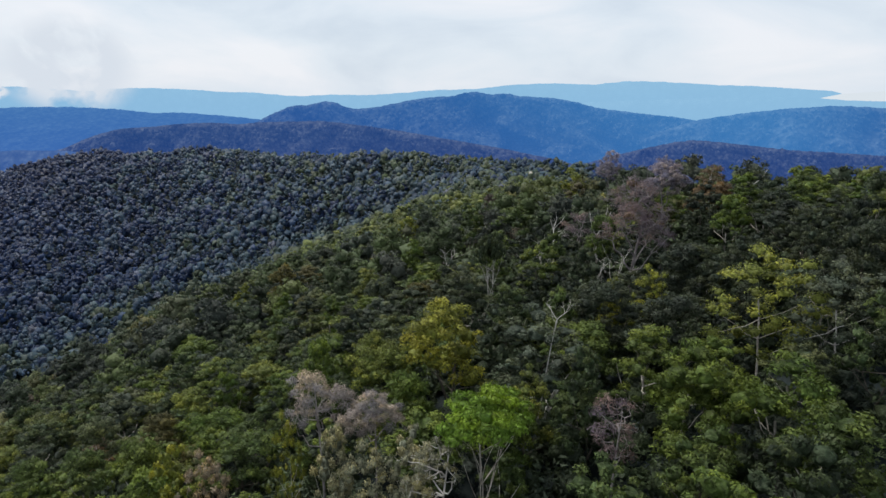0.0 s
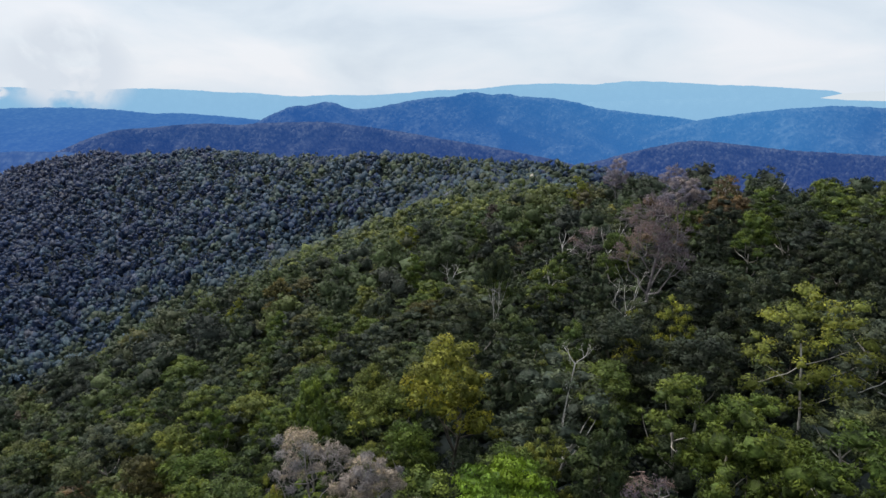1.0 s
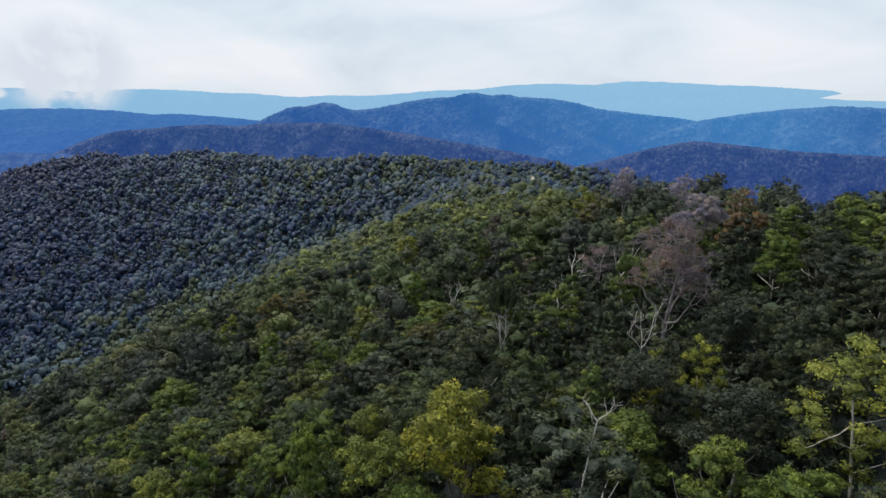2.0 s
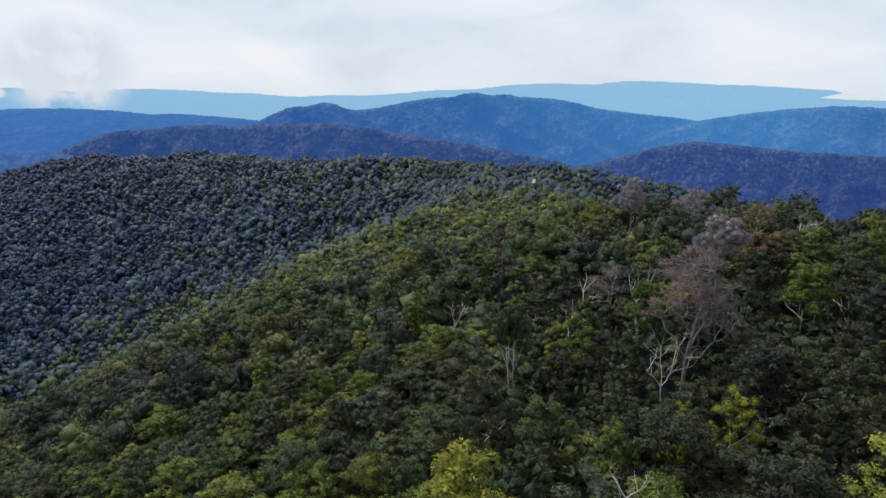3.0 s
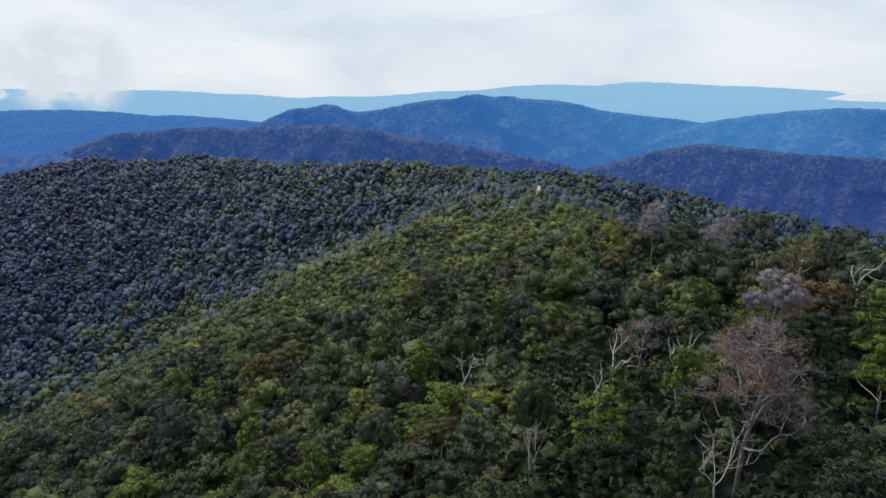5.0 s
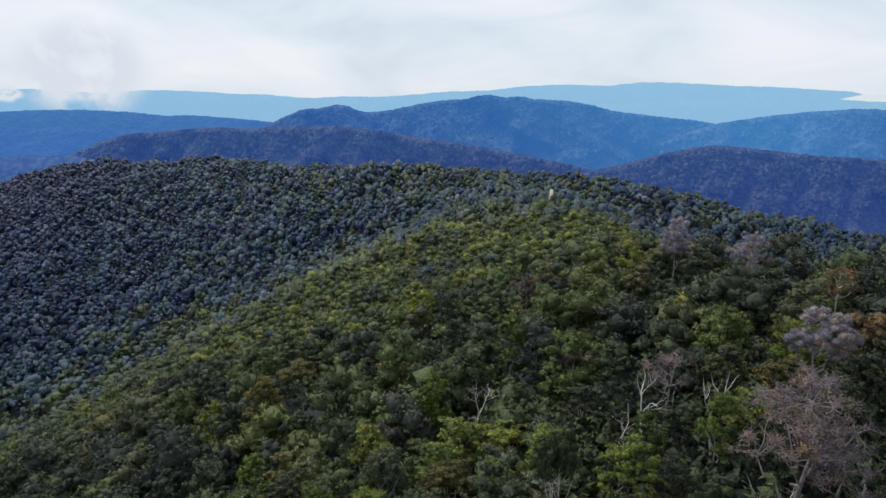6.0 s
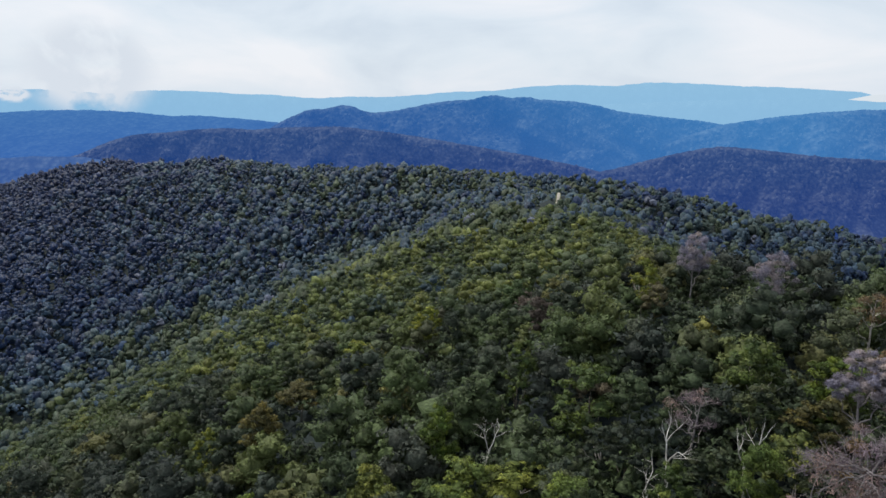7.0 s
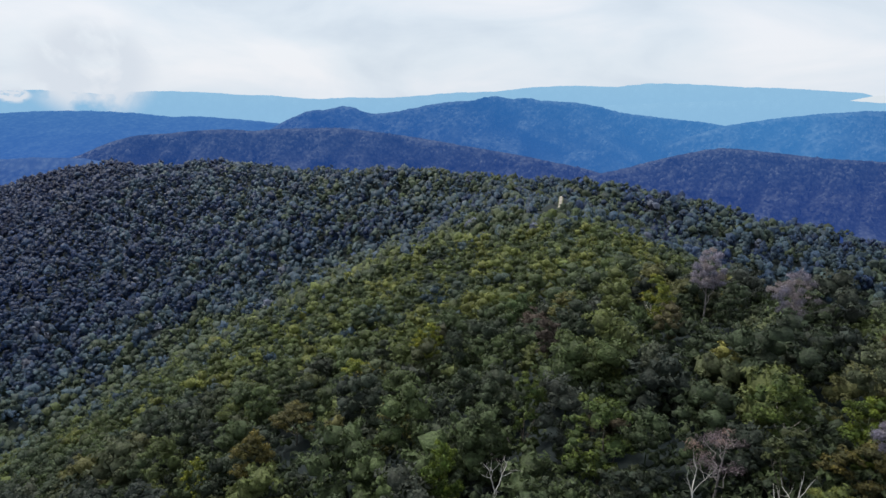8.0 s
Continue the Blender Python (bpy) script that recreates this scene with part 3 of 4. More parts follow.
# ---- trees of the near slope: trunk, limbs and crown as parts ----
def crown_lobes(rng, count, wide, tall, flat=0.0, ragged=0.10):
    """Centres and sizes of the clumps of a crown with an uneven outline."""
    k = np.arange(count)
    up = 1 - (k + 0.5) / count * (1.72 - 0.72 * flat)
    turn = k * 2.39996 + rng.uniform(0, 6.28)
    r = np.sqrt(np.maximum(1 - up * up, 0.0))
    reach = 1 + 0.22 * np.sin(turn * 2 + rng.uniform(0, 6)) + 0.16 * np.sin(turn * 3 + rng.uniform(0, 6))
    c = np.stack([np.cos(turn) * r * reach * wide * 0.76, np.sin(turn) * r * reach * wide * 0.76, up * tall * 0.72], -1)
    return c + rng.normal(size=c.shape) * wide * ragged, wide * rng.uniform(0.22, 0.42, count)


def crown_boughs(rng, boughs, tufts, wide, tall, pad=0.85):
    """A crown of several domed boughs with dark gaps between them, each covered with tufts of leaves."""
    k = np.arange(boughs)
    up = np.clip(1 - (k + 0.35) / boughs * 1.5 + rng.uniform(-0.12, 0.12, boughs), -0.6, 0.97)
    turn = k * 2.39996 + rng.uniform(0, 6.28) + rng.uniform(-0.35, 0.35, boughs)
    r = np.sqrt(1 - up * up) * rng.uniform(0.48, 0.76, boughs)
    c = np.stack([np.cos(turn) * r * wide, np.sin(turn) * r * wide, up * tall * 0.66], -1)
    size = wide * rng.uniform(0.28, 0.46, boughs) * min(1.45, math.sqrt(9.5 / boughs))
    cs, rs = [], []
    for b in range(boughs):
        n = max(3, int(tufts * (size[b] / (0.36 * wide)) ** 2))
        q = np.arange(n)
        rise = np.clip(1 - (q + 0.4) / n * 1.55 + rng.uniform(-0.1, 0.1, n), -0.7, 0.98)
        spin = q * 2.39996 + rng.uniform(0, 6.28)
        out = np.sqrt(1 - rise * rise)
        way = np.stack([np.cos(spin) * out, np.sin(spin) * out, rise * pad], -1)
        cs.append(c[b] + way * size[b] * rng.uniform(0.72, 1.0, (n, 1)))
        rs.append(size[b] * rng.uniform(0.34, 0.56, n))
    return np.concatenate(cs), np.concatenate(rs), c, size


def crown_mesh(name, seed, wide=3.2, deep=4.6, lobes=27, leaves=56, length=0.48, width=0.26, mat=None, flat=0.0, core=0.62, at=10.0, squash=0.8, radiate=0.0, puff=1.0, ragged=0.10, heart=True, crisp=0.65, boughs=0, dome=0.55):
    rng = np.random.default_rng(seed)
    soup = Soup()
    lift = np.array([0, 0, at])
    if boughs:
        cs, rs, bc, br = crown_boughs(rng, boughs, lobes / boughs, wide, deep, min(0.85, squash + 0.05))
        for c, r in zip(bc, br) if core else ():
            # Low tint: the shade inside the crown is put into the core's colour.
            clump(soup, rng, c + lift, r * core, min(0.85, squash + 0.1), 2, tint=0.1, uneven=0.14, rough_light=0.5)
    else:
        cs, rs = crown_lobes(rng, lobes, wide, deep, flat, ragged)
    rs = rs * puff
    for c, r in zip(cs, rs):
        tint = rng.uniform(0.1, 0.9)
        if core and not boughs:
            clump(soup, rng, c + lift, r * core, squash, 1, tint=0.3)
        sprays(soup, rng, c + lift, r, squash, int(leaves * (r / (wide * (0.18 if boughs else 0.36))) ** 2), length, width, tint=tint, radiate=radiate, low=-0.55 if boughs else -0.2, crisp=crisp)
    # Heart and clump cores are tinted dark for the same inner shade.
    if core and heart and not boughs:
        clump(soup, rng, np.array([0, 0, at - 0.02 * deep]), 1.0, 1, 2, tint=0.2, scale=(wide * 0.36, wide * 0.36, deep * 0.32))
    soup.domed((0, 0, at - 0.15 * deep), dome)
    return soup.mesh(name, mat or leaf_green, smooth=True), cs + lift, rs


def trunk_mesh(name, seed, tips, top, radius=0.2, mat=None, twin=False, foot=-0.6, lean=0.6):
    rng = np.random.default_rng(seed)
    soup = Soup()
    for k in range(2 if twin else 1):
        pts, d = bent(rng, (0.25 * k, 0, foot), (0.1 * lean * rng.normal(), 0.1 * lean * rng.normal(), 1), top * 0.86 - foot, 6, 0.07, 0.06)
        tube(soup, pts, np.linspace(radius, radius * 0.5, len(pts)), 7)
        far = tips[np.argsort(-np.linalg.norm(tips[:, :2], axis=1))][k::2][:5]
        for tip in far:
            i = rng.integers(3, 6)
            p0 = pts[i]
            mid = (p0 + tip) / 2 + rng.normal(size=3) * 0.3 + np.array([0, 0, -0.15])
            tube(soup, [p0, (p0 + mid) / 2 + rng.normal(size=3) * 0.08, mid, (mid + tip) / 2 + rng.normal(size=3) * 0.1, tip],
                 np.linspace(radius * 0.45, radius * 0.14, 5), 4)
    return soup.mesh(name, mat or bark_dark)


def model_tree(name, seed, label, leaf, bark, group="", tall=12.5, twin=False, trunk_radius=0.15, **crown):
    """A tree at the origin, its foot on the ground, tall metres high."""
    thing = empty_thing(name, 0, 0, 0, label, "tree", group)
    h = crown.get("deep", 4.6)
    me, tips, _ = crown_mesh("crown", seed, mat=leaf, at=tall - h * (0.62 if crown.get("boughs") else 0.72) - crown.get("wide", 3.2) * 0.32, **crown)
    part("crown", me, thing)
    part("trunk", trunk_mesh("trunk", seed + 1, tips, tall - h * 0.6, trunk_radius, bark, twin), thing)
    return thing


def relabel(thing, label):
    return tagged(thing, label)


def set_leaf(thing, leaf, bark=None):
    for ob in thing.children:
        mat = leaf if ob.name.startswith("crown") else bark
        if mat:
            ob.material_slots[0].link = "OBJECT"
            ob.material_slots[0].material = mat
    return thing


SHAPES = [dict(deep=7.0, boughs=11, lobes=56), dict(wide=3.5, deep=5.6, boughs=9, lobes=52), dict(wide=2.9, deep=8.2, boughs=12, lobes=58),
          dict(wide=3.3, deep=6.6, boughs=8, lobes=50), dict(wide=3.0, deep=7.6, boughs=9, lobes=48),
          dict(wide=3.6, deep=7.0, boughs=13, lobes=60), dict(wide=3.1, deep=6.2, boughs=7, lobes=46, length=0.5, width=0.2),
          dict(wide=2.8, deep=8.4, boughs=12, lobes=56)]
CROWN = dict(leaves=30, length=0.40, width=0.22, core=0.52, dome=0.3, crisp=0.6, radiate=0.5)
FINE = dict(leaves=42, length=0.32, width=0.16, core=0.52, dome=0.3, crisp=0.6, radiate=0.5)
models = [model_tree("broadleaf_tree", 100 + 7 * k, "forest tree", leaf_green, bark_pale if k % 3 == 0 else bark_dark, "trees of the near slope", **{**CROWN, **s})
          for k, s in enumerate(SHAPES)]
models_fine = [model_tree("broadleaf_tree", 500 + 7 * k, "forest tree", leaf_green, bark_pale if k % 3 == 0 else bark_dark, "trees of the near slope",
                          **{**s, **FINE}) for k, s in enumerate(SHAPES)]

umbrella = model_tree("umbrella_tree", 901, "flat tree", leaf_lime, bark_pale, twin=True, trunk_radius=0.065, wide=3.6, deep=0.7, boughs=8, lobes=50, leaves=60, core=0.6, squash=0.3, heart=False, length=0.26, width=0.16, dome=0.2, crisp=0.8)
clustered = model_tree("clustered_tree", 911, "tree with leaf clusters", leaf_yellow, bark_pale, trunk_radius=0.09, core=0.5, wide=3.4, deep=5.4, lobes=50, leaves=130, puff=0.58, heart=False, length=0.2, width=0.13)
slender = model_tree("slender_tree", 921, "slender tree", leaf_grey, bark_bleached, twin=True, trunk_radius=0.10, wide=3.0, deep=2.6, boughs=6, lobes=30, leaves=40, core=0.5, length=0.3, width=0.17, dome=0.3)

shown = []           # trees whose stems show: what grows before them stays low
placed = []          # x, y and crown radius of every tree set by hand


def stand(model, x, y, top, wide, leaf, label, bark=None, turn=0.0, room=0.0):
    """Copies a model so that its top and width come out as given and its foot stands on the ground."""
    foot = float(land(x, y)) - 0.2
    h = max(top - foot, 5.0)
    t = copy_thing(model, Matrix.LocRotScale((x, y, foot), Euler((0, 0, turn)), (wide / 6.4, wide / 6.4, h / 12.5)))
    placed.append((x, y, room or wide * 0.42))
    return relabel(set_leaf(t, leaf, bark), label)


def bare_tree(name, x, y, top, label, bark=None, seed=1, depth=4, fork=3, reach=0.42, radius=0.22, leaf=None, leaf_count=7, leaf_size=0.3, clear=0.45, spread=0.75, room=1.5, droop=0.2, cloud=0.55):
    """A dead or nearly bare tree: trunk with forked limbs, and tufts of twigs or dry leaves where it has them."""
    rng = np.random.default_rng(seed)
    foot = float(land(x, y)) - 0.4
    h = max(top - foot, 4.0)
    thing = empty_thing(name, x, y, foot, label, "tree")
    soup, tips = Soup(), []
    pts, d = bent(rng, (0, 0, 0), (0.05 * rng.normal(), 0.05 * rng.normal(), 1), h * clear, 5, 0.05, 0.05)
    tube(soup, pts, np.linspace(radius, radius * 0.75, len(pts)), 7)
    for k in range(fork):
        way = unit(np.array([math.cos(k * 6.28 / fork + seed), math.sin(k * 6.28 / fork + seed), 1.25]) * np.array([spread, spread, 1]))
        branching(soup, rng, pts[-1 if k < 2 else -2], way, h * reach, radius * 0.6, depth - 1, 3, 0.64, spread, 0.10, tips)
    tips_a = np.array(tips)
    scale_z = (h - h * clear) / max(tips_a[:, 2].max() - h * clear, 0.5)
    for a in soup.v:
        up = a[:, 2] > h * clear
        a[up, 2] = h * clear + (a[up, 2] - h * clear) * scale_z
    tips_a[:, 2] = h * clear + (tips_a[:, 2] - h * clear) * scale_z
    part("trunk", soup.mesh("trunk", bark or bark_bleached), thing)
    if leaf:
        tuft = Soup()
        for p in tips_a:
            sprays(tuft, rng, p, cloud, 0.8, leaf_count, leaf_size, leaf_size * 0.4, low=-1, droop=droop)
        part("crown", tuft.mesh("crown", leaf, smooth=True), thing)
    placed.append((x, y, room))
    return thing


def twiggy_tree(name, x, y, top, wide, deep, label, seed, leaf, bark, lobes=24, leaves=60, length=0.5, width=0.07, core=0.0, radius=0.22, room=0.42, puff=1.0, flat=0.0, rust=None, boughs=0):
    """A withered tree: limbs reach into an uneven crown of thin bare sprays that one can see through."""
    rng = np.random.default_rng(seed)
    foot = float(land(x, y)) - 0.4
    h = max(top - foot, 5.0)
    thing = empty_thing(name, x, y, foot, label, "tree")
    thing.rotation_euler = (0, 0, rng.uniform(0, 6.28))
    me, tips, _ = crown_mesh("crown", seed, wide=wide / 2, deep=deep / 2, lobes=lobes, leaves=leaves * (0.25 if boughs else 1), length=length, width=width, mat=leaf, core=core, boughs=boughs,
                             at=h - deep * 0.36 - wide * 0.16 * puff, radiate=0.35, puff=puff, flat=flat, ragged=0.2)
    part("crown", me, thing, "thin withered sprays")
    if rust:
        dry = Soup()
        for tip in tips[rng.choice(len(tips), 6, replace=False)]:
            sprays(dry, rng, tip + rng.normal(size=3) * 0.3, 0.9, 0.8, 60, 0.34, 0.2)
        part("dry_leaves", dry.mesh("dry_leaves", rust, smooth=True), thing, "rusty brown dry leaves")
    soup = Soup()
    pts, d = bent(rng, (0, 0, 0), (0.04 * rng.normal(), 0.04 * rng.normal(), 1), h * 0.9, 8, 0.05, 0.08)
    tube(soup, pts, np.linspace(radius, radius * 0.25, len(pts)), 7)
    mains = [int(np.argmax(tips[:, 2]))]
    while len(mains) < min(7, len(tips)):
        mains.append(int(np.argmax(np.min(np.linalg.norm(tips[:, None] - tips[mains][None], axis=-1), axis=1))))
    joints = []
    for k in mains:
        tip = tips[k]
        out = float(np.hypot(tip[0], tip[1]))
        p0 = pts[max(3, int(np.sum(pts[:, 2] < tip[2] - 0.45 * out - 0.08 * deep)) - 1)]
        s = np.linspace(0, 1, 7)[:, None]
        limb = p0 + (tip - p0) * s + np.array([0, 0, 0.07 * deep]) * np.sin(3.14 * s) * rng.uniform(-0.6, 1.0)
        limb[1:-1] += rng.normal(size=(5, 3)) * 0.035 * wide
        tube(soup, limb, np.linspace(radius * 0.46, radius * 0.13, 7), 5)
        joints.append(limb[2:])
    joints = np.concatenate(joints)
    for k, tip in enumerate(tips):
        if k not in mains:
            far = np.linalg.norm(joints - tip, axis=1) + 1.5 * np.maximum(joints[:, 2] - tip[2], 0)
            p0 = joints[int(np.argmin(far))]
            limb = np.array([p0, p0 * 0.65 + tip * 0.35 + rng.normal(size=3) * 0.022 * wide, p0 * 0.3 + tip * 0.7 + rng.normal(size=3) * 0.022 * wide, tip])
            tube(soup, limb, np.linspace(radius * 0.22, radius * 0.09, 4), 4)
        for _ in range(3):
            branching(soup, rng, tip, unit(tip - p0 + rng.normal(size=3) * 0.8), wide * 0.10, radius * 0.09, 1, 3, 0.6, 0.8, 0.05)
    part("trunk", soup.mesh("trunk", bark), thing)
    placed.append((x, y, wide * room))
    return thing
# ---- the trees that stand out ----
twiggy_tree("withered_tree", 31, 105.5, 10.4, 12.5, 18.0, "tall withered tree with brownish purple twigs above the canopy", 11, leaf_wither, bark_wither,
            lobes=80, leaves=300, length=0.5, width=0.075, radius=0.34, room=0.3, puff=0.8, rust=leaf_rust, boughs=9)
twiggy_tree("withered_tree", 40.9, 119.5, 10.4, 6.0, 9, "withered tree with pale lavender-grey twigs", 12, leaf_lavender, bark_wither, lobes=40, leaves=330, length=0.5, width=0.07, radius=0.24, puff=0.75, boughs=6)
bare_tree("bare_tree", 27.2, 101.5, 0.2, "small bare tree with pale curved limbs", bark_bleached, seed=35, depth=4, fork=3, reach=0.24, radius=0.11, clear=0.5, spread=1.1)
bare_tree("dead_snag", 22.9, 122.5, 0.2, "bleached white dead snag with a forked top", bark_bleached, seed=21, depth=3, fork=2, reach=0.24, radius=0.17, clear=0.62)
bare_tree("dead_snag", 30.2, 120.0, 2.6, "bleached dead snag with a broken fork", bark_bleached, seed=22, depth=3, fork=2, reach=0.17, radius=0.15, clear=0.64)
bare_tree("dead_snag", 19.9, 121.5, -3.6, "bleached leaning snag with broken limbs", bark_bleached, seed=52, depth=3, fork=3, reach=0.26, radius=0.13, clear=0.6, spread=1.3)
bare_tree("dead_snag", 66.0, 142.4, 7.0, "bleached dead snag above the crest", bark_bleached, seed=23, depth=3, fork=3, reach=0.24, radius=0.17, clear=0.6)
twiggy_tree("bare_tree", 28.8, 134, -1.5, 6.5, 6, "bare grey tree with pale twigs", 24, leaf_wither, bark_grey, lobes=16)
twiggy_tree("bare_tree", 14.0, 51, 1.8, 4.2, 6, "bare grey shrubby tree with upright twigs", 25, leaf_wither, bark_grey, lobes=14, leaves=40, radius=0.13)
twiggy_tree("bare_tree", 50.8, 198, 4.2, 7.5, 14, "bare grey tree on the crest", 26, leaf_lavender, bark_grey, lobes=24, leaves=150, width=0.11, length=0.7, puff=0.9, room=0.5, boughs=6)
twiggy_tree("bare_tree", 61.2, 182, 4.6, 8.5, 13, "bare purple-grey tree on the crest", 27, leaf_lavender, bark_grey, lobes=24, leaves=150, width=0.11, length=0.7, puff=0.9, room=0.5, boughs=6)
twiggy_tree("bare_tree", 62.5, 153, 5.6, 6, 6, "half-bare brownish tree on the crest", 28, leaf_rust, bark_pale, lobes=16, leaves=50, width=0.14)
twiggy_tree("bare_tree", 3.6, 160, -17.5, 5, 5, "bare grey tree with curled branches", 29, leaf_wither, bark_bleached, lobes=12, leaves=40)
twiggy_tree("bare_tree", -8.9, 62, -1.9, 6, 8, "leafless grey tree with many fine twigs", 30, leaf_ash, bark_grey, lobes=30, leaves=200, width=0.05, length=0.42, radius=0.16, puff=0.8, boughs=6)
twiggy_tree("bare_tree", -3.9, 58.6, -1.9, 4.6, 5.5, "leafless grey tree with many fine twigs", 31, leaf_ash, bark_grey, lobes=24, leaves=200, width=0.05, length=0.42, radius=0.14, puff=0.8, boughs=5)
twiggy_tree("bare_tree", 1.2, 50, -1.4, 4.4, 5.5, "leafless grey tree with pale forked limbs", 32, leaf_pale, bark_bleached, lobes=18, leaves=190, width=0.055, length=0.4, radius=0.17, puff=0.8, boughs=5)
bare_tree("bare_tree", -49, 128.5, -33.0, "pale forked bare tree on the slope", bark_bleached, seed=33, depth=3, radius=0.15, clear=0.62, reach=0.22)

stand(models_fine[1], 2.2, 75.0, -0.2, 9.2, leaf_yellow, "broad tree with a golden yellow-green crown")
stand(clustered, 31.6, 66.0, 9.2, 9.6, leaf_citron, "tall tree with bright yellow-green leaf clusters", bark_pale, room=4.0)
stand(umbrella, 4.8, 51.4, 2.2, 6.5, leaf_lime, "flat-topped tree with a vivid lime green crown", bark_pale, room=3.6)
stand(models_fine[4], 21.9, 83.2, 0.6, 4.6, leaf_yellow, "small tree with a yellow-green crown")
stand(clustered, 26.4, 82.0, 2.8, 4.4, leaf_yellow, "small tree with yellow-green and grey clumps", bark_bleached)
stand(models_fine[0], -12, 77, -5.2, 5.4, leaf_bright, "fresh green tree on a pale trunk", bark_pale)
stand(models_fine[5], 12.2, 70.2, 1.4, 9.5, leaf_grey, "grey-green tree with bare white branches", bark_bleached)
bare_tree("bare_tree", 11.6, 69.4, 2.6, "small bare tree with bleached curled branches", bark_bleached, seed=44, depth=4, fork=3, reach=0.09, radius=0.07, clear=0.87, spread=1.4)
stand(slender, -10.4, 127.6, -13.5, 5.2, leaf_grey, "grey-green tree on a pale trunk", bark_bleached)
stand(slender, -1.7, 123.5, -12.8, 6.4, leaf_olive, "olive tree on a pale curved trunk", bark_bleached)
stand(slender, 9.6, 111, -0.6, 4.6, leaf_green, "slender tree with a small dark crown", bark_bleached)
stand(models[5], -26.5, 203, -24.6, 9, leaf_citron, "yellow-green tree on the slope")
stand(models_fine[1], -37.5, 188.5, -29.4, 9.5, leaf_olive, "olive umbrella-shaped tree on the slope", bark_pale)
stand(models_fine[3], 39.6, 194, -0.4, 8.0, leaf_citron, "yellow-green tree on the crest", bark_pale, room=3.6)
stand(models_fine[7], -22.5, 61, -7.6, 5.0, leaf_yellow, "tree with a yellow-green crown")
stand(clustered, -19.0, 60, -8.2, 4.2, leaf_tan, "tree with a withered tan crown")
stand(models_fine[3], -12.8, 53.5, -8.4, 5.6, leaf_bright, "tree with a fresh green crown")
stand(models_fine[5], 21.6, 54, 4.6, 7.0, leaf_bright, "large tree with a fresh green crown")
stand(models_fine[3], 27.2, 52, 4.4, 7.6, leaf_bright, "large tree with a fresh green crown")
stand(models_fine[0], 26.5, 46, 3.4, 7.0, leaf_mid, "large tree with a mid-green crown")
stand(models_fine[4], 18.6, 47, 2.0, 6.6, leaf_mid, "large tree with a mid-green crown")
stand(clustered, 37.0, 63, 8.6, 8.0, leaf_grey, "grey-green tree with thick pale limbs", bark_bleached)
stand(models_fine[2], 6.6, 53.6, -3.2, 4.4, leaf_mid, "low green tree under a lime crown", bark_bleached)


stand(clustered, -3.4, 52, -2.3, 5.0, leaf_pale, "tree with a pale grey-green crown", bark_bleached)
stand(clustered, -11.6, 60, -4.3, 2.8, leaf_yellow, "small tree with a lemon yellow crown", bark_bleached)
stand(models_fine[0], -6.6, 55, -3.4, 4.2, leaf_pale, "tree with a pale grey-green crown", bark_bleached)
stand(models_fine[4], -0.6, 55.5, -3.0, 3.8, leaf_pale, "tree with a pale grey-green crown", bark_bleached)
stand(models_fine[2], 21.5, 118.9, -2.2, 5.6, leaf_mid, "green tree in front of a dead snag")
stand(models_fine[6], 28.9, 116.6, 0.8, 5.8, leaf_green, "green tree in front of a dead snag")
stand(models[5], 16.7, 143, -2.0, 10.5, leaf_mid, "large tree with a broad domed green crown")
stand(models[2], 8.2, 155, -4.6, 7.5, leaf_mid, "tall tree with a mid-green crown")
stand(models[4], -4.1, 143.5, -9.6, 6.5, leaf_bright, "tree with a fresh yellow-tipped green crown")
stand(models[0], 38.9, 140, 3.4, 9.0, leaf_mid, "large tree with a mid-green crown")
stand(models[7], -49.4, 165, -26.4, 5.5, leaf_yellow, "tree with a yellow-green crown")
stand(models[3], -38.8, 165, -22.4, 7.5, leaf_olive, "tree with an olive crown")
stand(models[1], -9.5, 211.5, -18.6, 7.5, leaf_yellow, "tree with a yellow-green crown")
bare_tree("dead_tree", 1.9, 140.5, -9.8, "dead tree with bleached antler-like branches", bark_bleached, seed=38, depth=4, fork=3, reach=0.24, radius=0.14, clear=0.6, spread=0.9)
shown += [(1.9, 140.5), (31, 106), (27.2, 101.5), (-10.4, 127.6), (-1.7, 123.5), (9.6, 111), (4.8, 51.4), (-12, 77), (66.0, 142.4), (-49, 128.5), (50.8, 198), (61.2, 182), (-37.5, 188.5)]


